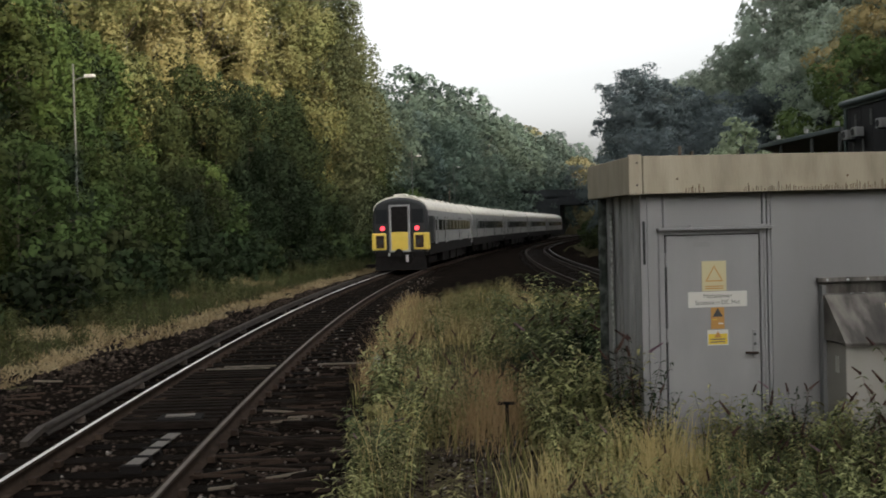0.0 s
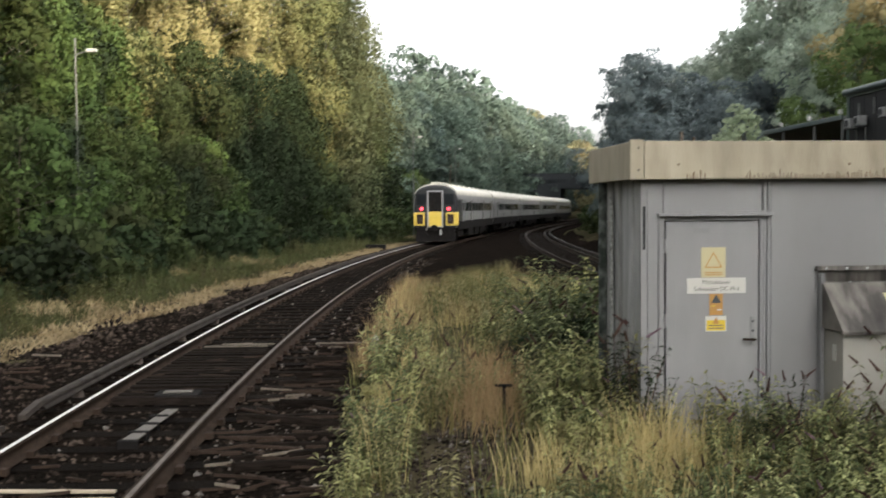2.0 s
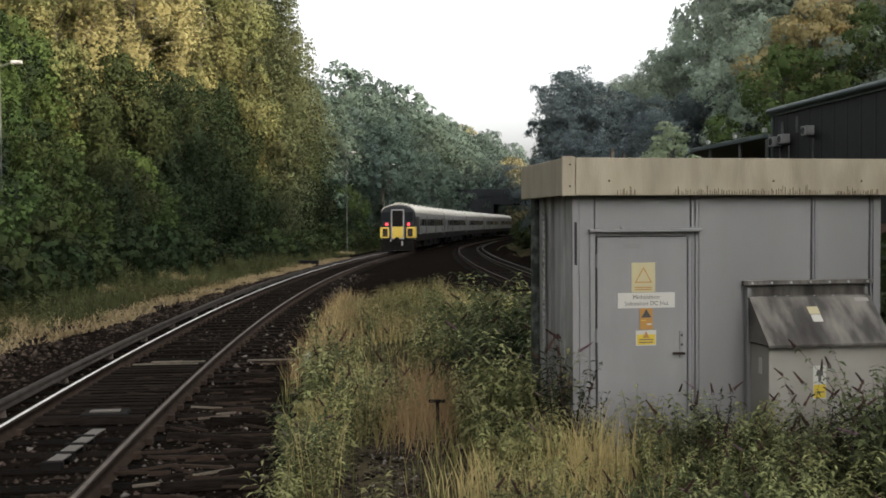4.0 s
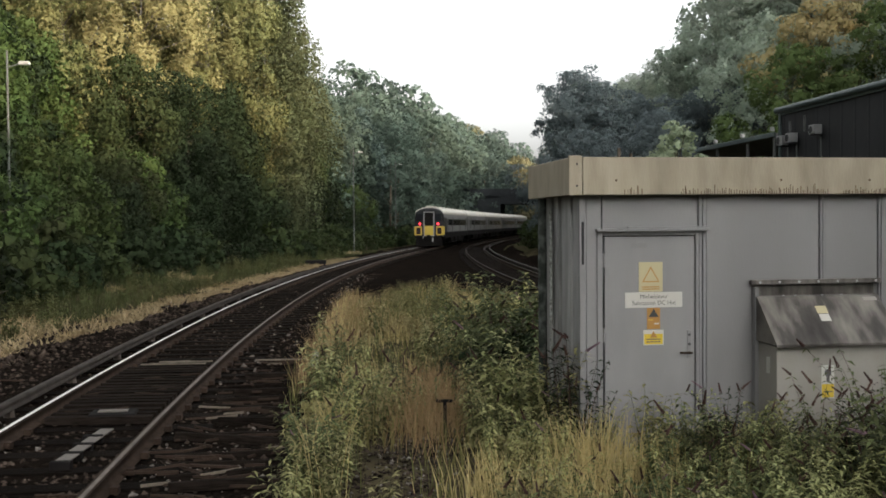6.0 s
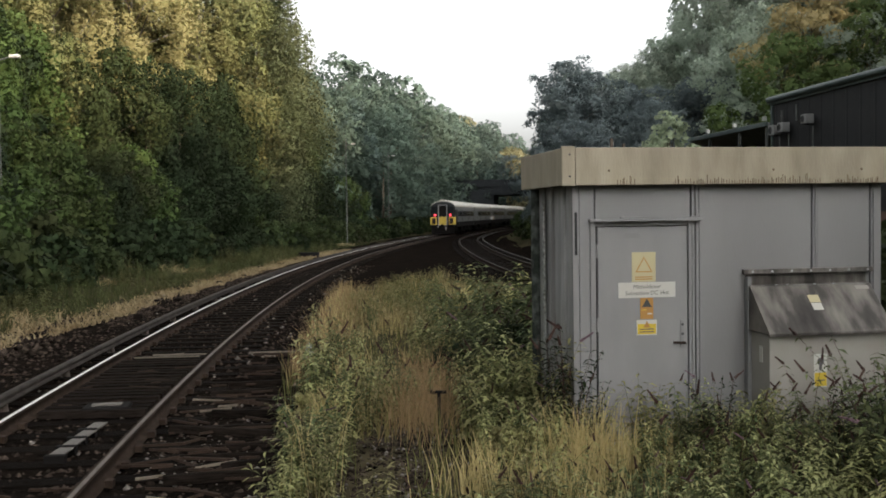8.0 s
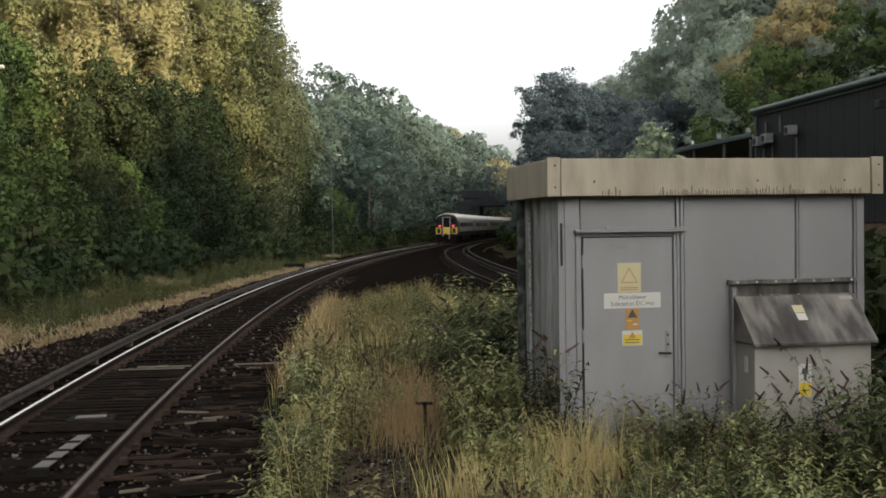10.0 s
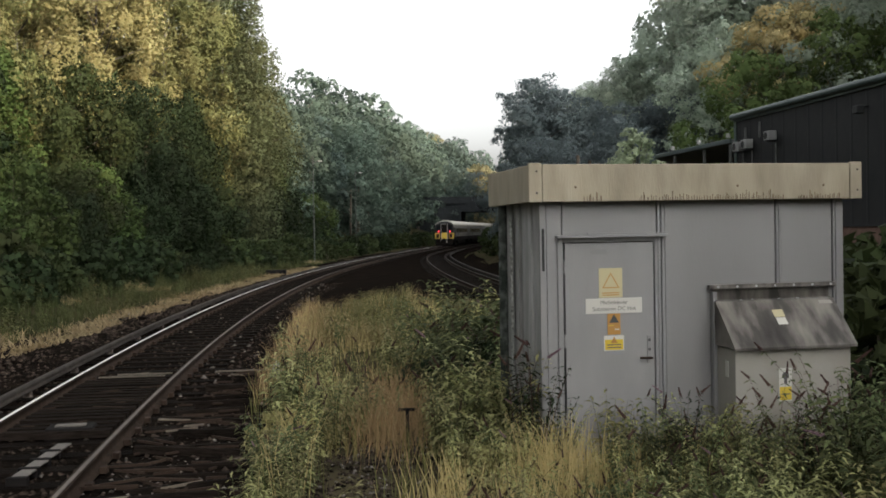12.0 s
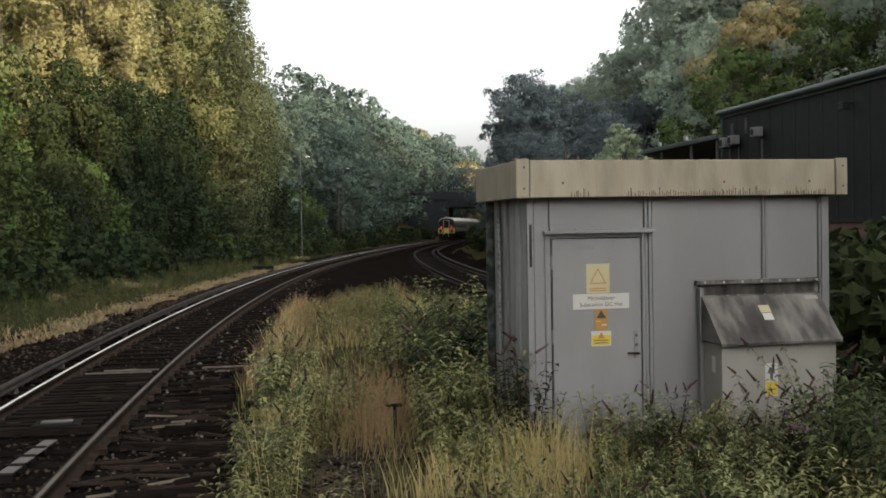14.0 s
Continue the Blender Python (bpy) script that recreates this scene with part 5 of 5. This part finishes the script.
    wand = make_weed("buddleia", "arching buddleia with dark dry flower spikes", 1.25, 6, 12, 0.15, "leaf_grey", 262, (6, "seed_head"), 0.55, "shrub", stem_mat="seed_head", spread=0.1)
    for x, y, s, turn in ((2.62, 8.45, 0.72, 20), (3.05, 8.1, 0.76, 140), (2.1, 8.7, 0.62, 250), (3.6, 8.4, 0.95, 310), (3.3, 9.0, 0.9, 60)):
        place(wand, x, y, s, turn, -0.02)
    for i in range(130):
        x, y = rr.uniform(-2.1, 3.0), rr.uniform(6.0, 9.6)
        if island(x, y) and not (-1.3 < x < -0.3 and y > 7.4) and not (-0.6 < x < 0.4 and y > 7.2 and i % 4):
            place(rr.choice(weeds[:3] if x < -1.2 else weeds), x, y, rr.uniform(0.45, 0.75), rr.uniform(0, 360), -0.02)
    for i in range(330):
        y = 17 + 55 * rr.random() ** 1.4
        u = rr.uniform(-9.5, shoulder(y) - 1.2)
        far_spots.append((rr.randrange(5), float(line_x(y)) + u, y, rr.uniform(0.5, 1.15), rr.uniform(0, 6.28)))
    joined("verge_weeds", "leafy green weeds along the trackside verge", weeds, far_spots, "leaf_verge")
    joined("island_weeds", "pale leafy weeds between main line and siding", weeds, island_spots, "leaf_island")
    # dark growth by the foot of the bank and beyond the hut
    low = [make_tree("bush", "low dark leafy bush", 1.6, 1.3, 20, 1000, 0.22, m, 240 + i, low=0.03, category="shrub", limbs=4) for i, m in enumerate(("leaf_dark", "leaf"))]
    for x, y, s in ((4.7, 11.2, 0.9), (5.4, 12.2, 1.0), (6.2, 13.6, 1.0), (5.0, 13.6, 0.95), (7.2, 15.5, 1.1), (6.4, 17.0, 1.0), (8.0, 18.5, 1.1), (5.9, 11.0, 0.9), (4.8, 9.9, 0.8), (0.3, 12.7, 0.5), (0.5, 14.2, 0.6), (-0.2, 13.4, 0.4), (0.1, 15.6, 0.5)):
        place(low[rr.randrange(2)], x, y, s, rr.uniform(0, 360), -0.1)
    y = 18.0
    while y < 100:
        place(low[rr.randrange(2)], float(line_x(y)) - rr.uniform(6.6, 8.6), y, rr.uniform(0.6, 1.2), rr.uniform(0, 360), -0.1)
        y += rr.uniform(1.0, 1.9) * (1 + y / 80)
    y = 36.0
    while y < 150:
        place(low[rr.randrange(2)], float(siding_x(y)) + rr.uniform(4.8, 7.0), y, rr.uniform(0.45, 0.8) * (1 if y < 60 else 1.4), rr.uniform(0, 360), -0.1)
        y += rr.uniform(1.8, 3.2)
    y = 66.0
    while y < 200:
        place(low[rr.randrange(2)], float(line_x(y)) - rr.uniform(5.2, 8.5), y, rr.uniform(0.6, 1.25), rr.uniform(0, 360), -0.1)
        y += rr.uniform(1.2, 2.2)


build_weeds()
for _ob in [o for o in scene.objects if o.parent is None and o.name.split(".")[0] in ("broadleaf_tree", "woodland_tree", "birch_tree", "shrub", "bush", "weed", "buddleia", "bramble") and o.matrix_basis.translation.length < 0.01]:
    for _c in list(_ob.children):
        bpy.data.objects.remove(_c)
    bpy.data.objects.remove(_ob)


# ---- trackside fittings ----
def stones(name, label, pts, sizes, mat, seed):
    """Angular stones, eight faces each."""
    rng = np.random.default_rng(seed)
    p, s = np.asarray(pts, float), np.asarray(sizes, float)
    n = len(p)
    o = np.array([[1, 0, 0], [0, 1, 0], [-1, 0, 0], [0, -1, 0], [0, 0, 1], [0, 0, -1]], float)
    v = p[:, None, :] + (o[None] + rng.normal(size=(n, 6, 3)) * 0.28) * s[:, None, None] * np.array([1, 1, 0.75])
    t = np.array([[0, 1, 4], [1, 2, 4], [2, 3, 4], [3, 0, 4], [1, 0, 5], [2, 1, 5], [3, 2, 5], [0, 3, 5]])
    f = (np.arange(n)[:, None, None] * 6 + t[None]).reshape(-1, 3)
    return tagged(mesh_object(name, v.reshape(-1, 3), f, mat), label, "ballast", kind="stuff")


def at_line(name, bm, mat, s, off, z, turn=0.0, label="", category="", parent=None, tilt=0.0):
    x, y, h = on_line(s, off)
    ob = part(name, bm, mat, parent)
    ob.matrix_basis = pose(x, y, z, tilt, 0, -math.degrees(h) + turn)
    return tagged(ob, label, category) if label else ob


def build_trackside():
    rr = random.Random(31)
    pts, sz, pale, ps = [], [], [], []
    for i in range(15000):
        s = 1.0 + 42 * rr.random() ** 1.7
        off = rr.uniform(-4.2, 2.5)
        x, y, h = on_line(s, off)
        z = -0.035
        big = rr.uniform(0.022, 0.05)
        if rr.random() < (0.045 if off > 0.9 else 0.006):
            pale.append((x, y, z + 0.02)), ps.append(big)
        else:
            pts.append((x, y, z)), sz.append(big)
    for i in range(230):   # pale chippings by the near rail, partly painted glints, and on the bare path
        x, y, h = on_line(abs(rr.gauss(0, 2.6)) + 4.3, rr.gauss(1.45, 0.4))
        pale.append((x, y, -0.025)), ps.append(rr.uniform(0.008, 0.022))
    for i in range(2600):
        x, y = rr.gauss(-0.7, 0.45), rr.uniform(7.6, 10.8)
        (pale if i % 9 == 0 else pts).append((x, y, ground_z(x, y)))
        (ps if i % 9 == 0 else sz).append(rr.uniform(0.008, 0.028))
    for i in range(7000):
        s = 2.5 + 50 * rr.random() ** 1.5
        edge = shoulder(4.0 + s)
        off = edge + 0.2 + rr.gauss(0.0, 0.3)
        x, y, h = on_line(s, off)
        heap = 0.16 * max(0.0, 0.55 + noise.noise(Vector((s * 0.45, off * 0.7, 1.5)))) * max(0.0, 1 - abs(off - edge - 0.2) / 0.7)
        pts.append((x, y, -0.08 + heap * rr.uniform(0.2, 1.0))), sz.append(rr.uniform(0.03, 0.07))
    stones("ballast_stones", "dark angular ballast stones", pts, sz, "stone", 1)
    stones("pale_chippings", "scattered pale stone chippings, some coloured pale as glints", pale, ps, "pale_stone", 2)
    # slatted guards between and beside the rails
    guard = thing("trespass_guard", "dark slatted timber guard laid between the rails", "track guard")
    first = None
    for k in range(17):
        x, y, h = on_line(7.4 + k * 0.255)
        if first is None:
            first = part("slat", prism(bmesh.new(), [(-0.6, 0.0), (0.6, 0.0), (0.6, 0.085), (-0.6, 0.085)], -0.06, 0.06), "slat", guard)
            ob = first
        else:
            ob = new("slat", first.data)
            ob.parent = guard
        ob.matrix_basis = pose(x, y, rr.uniform(0.0, 0.02), 0, 0, -math.degrees(h) + rr.uniform(-1.5, 1.5))
    side = thing("trespass_guard", "loose dark timbers lying beside the rail", "track guard")
    for k in range(16):
        x, y, h = on_line(4.4 + k * 0.45 + rr.uniform(-0.15, 0.15), 1.8 + rr.uniform(-0.15, 0.25))
        L, w = rr.uniform(0.35, 0.95), rr.uniform(0.02, 0.045)
        ob = part("timber", bx(-L, L, -w, w, -0.04, 0.05, bevel=0.01), "slat", side)
        ob.matrix_basis = pose(x, y, rr.uniform(-0.02, 0.03), 0, rr.uniform(-3, 3), -math.degrees(h) + rr.uniform(-14, 16))
    # split slivers and splinters about the timbers; the few pale ones paint in glints
    for k in range(150):
        s = 3.4 + 9.5 * rr.random() ** 1.3
        off = rr.uniform(1.05, 2.3) if k < 105 else rr.uniform(-0.55, 0.55) if k < 125 else rr.uniform(-3.4, -2.0)
        x, y, h = on_line(s, off)
        L, w = rr.uniform(0.06, 0.26), rr.uniform(0.005, 0.013)
        ob = part("sliver", bx(-L, L, -w, w, -0.012, 0.012), "rail_side" if k % 9 else "old_board", side)
        ob.matrix_basis = pose(x, y, rr.uniform(0.0, 0.05) if off > 1 else (0.09 if abs(off) < 0.6 and s > 7.3 else 0.01), rr.uniform(-10, 10), rr.uniform(-2, 2), -math.degrees(h) + rr.gauss(0, 26))
    for s, off, L in ((3.45, -0.05, 0.58), (3.72, -0.08, 0.56), (11.7, 0.05, 0.5), (11.95, 0.2, 0.42), (12.0, 1.9, 0.6)):
        at_line("loose_board", bx(-L, L, -0.028, 0.028, 0, 0.02, bevel=0.004), "pale_board" if s < 5 else "old_board", s, off, 0.0 if s < 5 else 0.1, rr.uniform(-5, 2), "weathered pale board lying across the track", "board")
    mag = thing("track_magnet", "dark track magnet with a pale worn top plate", "magnet")
    at_line("casing", bx(-0.26, 0.26, -0.18, 0.18, -0.02, 0.12, bevel=0.02), "train_under", 7.55, 0.12, 0.0, 3, parent=mag)
    at_line("top_plate", bx(-0.17, 0.17, -0.07, 0.07, 0.12, 0.14, bevel=0.012), "plate", 7.55, 0.12, 0.0, 3, parent=mag)
    ramp = thing("cable_ramp", "row of pale metal plates bolted along the track", "track plate")
    for k in range(4):
        p = at_line("plate", bx(-0.07, 0.07, -0.185, 0.185, 0.05, 0.065, bevel=0.003), "plate", 5.45 + k * 0.4, 0.16 + 0.015 * k, 0.0, -4, parent=ramp)
        at_line("joint_block", bx(-0.10, 0.10, -0.04, 0.04, -0.02, 0.075, bevel=0.01), "train_under", 5.25 + k * 0.4, 0.16, 0.0, -4, parent=ramp)
    for s, off, h in ((19.3, -2.15, 0.28), (24.2, -2.3, 0.25), (27.5, -2.45, 0.22), (31.5, -2.6, 0.25), (36, -2.6, 0.22), (41, -2.6, 0.2), (8.2, -3.9, 0.3), (10.4, -3.2, 0.25)):
        at_line("stub_post", bx(-0.1, 0.1, -0.08, 0.08, -0.25, h - 0.1, bevel=0.01), "sleeper", s, off, -0.08, rr.uniform(-20, 20), "short dark timber stub beside the ballast", "post")
    at_line("cable_box", bx(-0.55, 0.55, -0.3, 0.3, -0.2, 0.25, bevel=0.02), "train_under", 54, -2.9, 0, 0, "low dark lineside cable box", "box")
    at_line("marker_stake", bx(-0.02, 0.02, -0.02, 0.02, -0.2, 0.4, bevel=0.004), "bark", 17.3, 2.35, -0.05, 0, "thin dark marker stake", "stake")
    for s, off, turn in ((9.2, -3.3, 62), (9.7, -3.5, 66), (12.8, -2.6, 70)):
        at_line("old_timber", bx(-0.08, 0.08, -1.2, 1.2, -0.05, 0.08, bevel=0.015), "sleeper", s, off, -0.12, turn, "old dark timber lying beside the track", "timber")
    # small things in the weeds
    bm = bmesh.new()
    bmesh.ops.create_icosphere(bm, subdivisions=2, radius=0.1, matrix=Matrix.Diagonal((0.7, 0.5, 1.4, 1)))
    for v in bm.verts:
        v.co += Vector((noise.noise(v.co * 14), noise.noise(v.co * 14 + Vector((5, 0, 0))), noise.noise(v.co * 9))) * 0.035
    ob = part("plastic_scrap", bm, "lamp_white")
    ob.location = (-2.78, 15.6, 0.18)
    tagged(ob, "crumpled off-white plastic scrap among dry weeds", "litter")
    st = thing("wooden_stake", "short dark wooden stake with a cross piece", "stake", pose(-0.52, 10.3, ground_z(-0.52, 10.3)))
    part("post", bx(-0.018, 0.018, -0.018, 0.018, -0.1, 0.40, bevel=0.004), "train_under", st)
    part("crosspiece", bx(-0.09, 0.08, -0.02, 0.02, 0.40, 0.43, bevel=0.006), "train_under", st)


def lamp_post(x, y, top, arms=1):
    z = ground_z(x, y)
    p = thing("lamp_post", "slim grey steel lamp post standing among trees", "lamp post", pose(x, y, z))
    h = top - z
    part("pole", tube(tube(bmesh.new(), (0, 0, -0.3), (0, 0, h * 0.5), 0.05, 0.042), (0, 0, h * 0.5), (0, 0, h), 0.038, 0.03), "pole", p)
    for sx in ((1,) if arms == 1 else (1, -1)):
        a = part("arm", tube(bmesh.new(), (0, 0, h - 0.55), (sx * 0.45, 0, h - 0.42), 0.025), "pole", p)
        part("lantern", bx(min(sx * 0.4, sx * 0.95), max(sx * 0.35, sx * 0.75), -0.1, 0.1, h - 0.48, h - 0.36, bevel=0.04), "lamp_white", a, "pale lantern, unlit")


def build_shed():
    """Long dark clad shed beside the siding, with a lower canopy at its far end."""
    m = pose(12.4, 45.0, 0, 0, 0, -81.1 - 0.0)     # local x runs towards the camera along the facade
    shed = thing("industrial_shed", "long dark grey clad shed on a brick plinth", "shed", m)
    L, D, z0, z1 = 34.0, 13.0, 2.25, 7.05
    part("core", bx(0.05, L - 0.05, 0.08, D, 0.5, z1 - 0.1), "shed_wall", shed)
    n = int(L / 1.0)
    first = None
    for k in range(n):
        if first is None:
            o = [(0.0, 0.0), (0.30, 0.0), (0.33, -0.012), (0.42, -0.012), (0.45, 0.0), (0.95, 0.0), (0.995, 0.0), (0.995, 0.06), (0.0, 0.06)]
            bm = bmesh.new()
            a = [bm.verts.new((x, y, z0)) for x, y in o]
            b = [bm.verts.new((x, y, z1)) for x, y in o]
            for i in range(len(o)):
                bm.faces.new((a[i], a[(i + 1) % len(o)], b[(i + 1) % len(o)], b[i]))
            bmesh.ops.recalc_face_normals(bm, faces=bm.faces[:])
            first = part("cladding_panel", bm, "shed_wall", shed)
            ob = first
        else:
            ob = new("cladding_panel", first.data)
            ob.parent = shed
        ob.matrix_basis = pose(k * 1.0, 0, 0)
    part("plinth", bx(0, L, -0.04, 0.07, 0.4, z0 - 0.02), "brick", shed, "brown brick plinth")
    part("plinth_capping", bx(0, L, -0.09, 0.05, z0 - 0.06, z0 + 0.04), "dark_gap", shed)
    bm = bmesh.new()
    tube(bm, (-0.15, -0.12, z1 + 0.02), (L, -0.12, z1 + 0.02), 0.13, seg=12)
    part("gutter", bm, "shed_trim", shed, "dull green rounded eaves gutter")
    part("fascia", bx(-0.1, L, -0.08, 0.02, z1 - 0.2, z1 + 0.1), "shed_trim", shed)
    part("corner_flashing", bx(-0.08, 0.1, -0.06, 0.1, z0, z1), "shed_trim", shed)
    bm = bmesh.new()
    v = [bm.verts.new(p) for p in ((-0.1, -0.1, z1 + 0.1), (L, -0.1, z1 + 0.1), (L, D, z1 + 1.3), (-0.1, D, z1 + 1.3))]
    w = [bm.verts.new(p) for p in ((-0.1, -0.1, z1), (L, -0.1, z1), (L, D, z1 + 1.2), (-0.1, D, z1 + 1.2))]
    bm.faces.new(v), bm.faces.new(w[::-1])
    for i in range(4):
        bm.faces.new((v[i], w[i], w[(i + 1) % 4], v[(i + 1) % 4]))
    part("roof", bm, "shed_roof", shed)
    # air-conditioning units, pipe stubs and a flood lamp on the facade
    for x, z, s in ((0.75, 5.7, 0.68), (1.6, 5.75, 0.65), (3.75, 5.9, 0.62)):
        u = thing("air_conditioner", "grey wall-mounted air-conditioning unit with round fan grille", "air conditioner", m @ pose(x, -0.05, z))
        part("casing", bx(-0.42 * s, 0.42 * s, -0.36, -0.04, -0.3 * s, 0.3 * s, bevel=0.02), "train_body", u)
        part("fan_grille", tube(bmesh.new(), (-0.08, -0.37, 0), (-0.08, -0.355, 0), 0.23 * s, seg=20), "train_dark", u)
        part("bracket", bx(-0.35 * s, 0.35 * s, -0.34, 0.0, -0.36 * s, -0.31 * s), "train_dark", u)
        part("pipe", tube(bmesh.new(), (0.36 * s, -0.08, -0.3), (0.36 * s, -0.08, -1.2), 0.03), "pole", u)
    for x, z in ((1.2, 6.2), (2.55, 6.3)):
        v = part("vent_pipe", tube(bmesh.new(), (0, -0.1, -0.35), (0, -0.1, 0.3), 0.05), "pole")
        v.matrix_basis = m @ pose(x, -0.02, z)
        tagged(v, "short grey vent pipe on the shed wall", "pipe")
    f = thing("flood_lamp", "small dark flood lamp on the shed wall, unlit", "lamp", m @ pose(10.5, -0.05, 6.15))
    part("bracket", tube(bmesh.new(), (0, 0.02, 0.1), (0, -0.3, 0.05), 0.035), "train_dark", f)
    part("housing", bx(-0.17, 0.17, -0.48, -0.22, -0.16, 0.12, bevel=0.03), "train_dark", f)
    # lower canopy beyond the shed's far end
    m2 = m @ pose(-0.2, 0, 0)
    c = thing("loading_canopy", "low flat-roofed canopy with thin posts beside the shed", "canopy", m2)
    part("roof", bx(-14, 0, -0.1, 6, 5.95, 6.12, bevel=0.02), "shed_roof", c)
    part("edge_beam", bx(-14, 0, -0.22, -0.1, 5.95, 6.16, bevel=0.03), "shed_trim", c, "dull green edge beam")
    part("rear_wall", bx(-14, 0, 5.8, 6, 0.5, 5.95), "shed_wall", c)
    for x in (-0.25, -3.2, -7.0, -10.5, -13.8):
        part("post", tube(bmesh.new(), (x, -0.05, 0.6), (x, -0.05, 5.9), 0.08), "pole", c)
    for x in (-0.1, -3.4, -6.8, -10.4):
        part("bulkhead_lamp", tube(bmesh.new(), (x, -0.23, 6.2), (x, -0.23, 6.38), 0.11, 0.09, seg=12), "lamp_white", c, "small white bulkhead lamp")
    fence = thing("concrete_fence", "mossy concrete post and panel fence", "fence", pose(8.2, 30, 0, 0, 0, -81.1))
    for k in range(8):
        x = k * 2.4
        part("post", bx(x - 0.07, x + 0.07, -0.07, 0.07, 0.2, 1.75, bevel=0.015), "concrete", fence)
        part("panel", bx(x + 0.08, x + 2.32, -0.025, 0.025, 0.6, 1.6, bevel=0.01), "concrete", fence)


def build_bridge():
    x, y, h = on_line(216)
    b = thing("road_bridge", "dark brick road bridge over the railway cutting", "bridge", pose(x, y, 0, 0, 0, -math.degrees(h) + 4))
    part("abutment", bx(-20, -5.5, -3.5, 11.5, -0.5, 7.55), "bridge", b)
    part("abutment", bx(9.5, 26, -3.5, 11.5, -0.5, 7.55), "bridge", b)
    part("girder", bx(-5.6, 9.6, -3.6, -3.2, 6.4, 8.3, bevel=0.05), "bridge", b)
    part("girder", bx(-5.6, 9.6, 11.2, 11.6, 6.4, 8.3, bevel=0.05), "bridge", b)
    part("deck", bx(-20, 26, -3.15, 11.15, 7.6, 8.2), "bridge", b)
    part("parapet", bx(-20, 26, -3.7, -3.4, 8.2, 9.45, bevel=0.03), "bridge", b)
    part("parapet", bx(-20, 26, 11.3, 11.6, 8.32, 9.45, bevel=0.03), "bridge", b)
    part("coping", bx(-20, 26, -3.8, -3.3, 9.45, 9.62, bevel=0.03), "bridge", b)


build_trackside()
build_shed()
build_bridge()
lamp_post(-11.1, 80.0, 8.4)
lamp_post(-10.9, 112.0, 9.3)
lamp_post(-15.75, 32.4, 8.0)


motions()
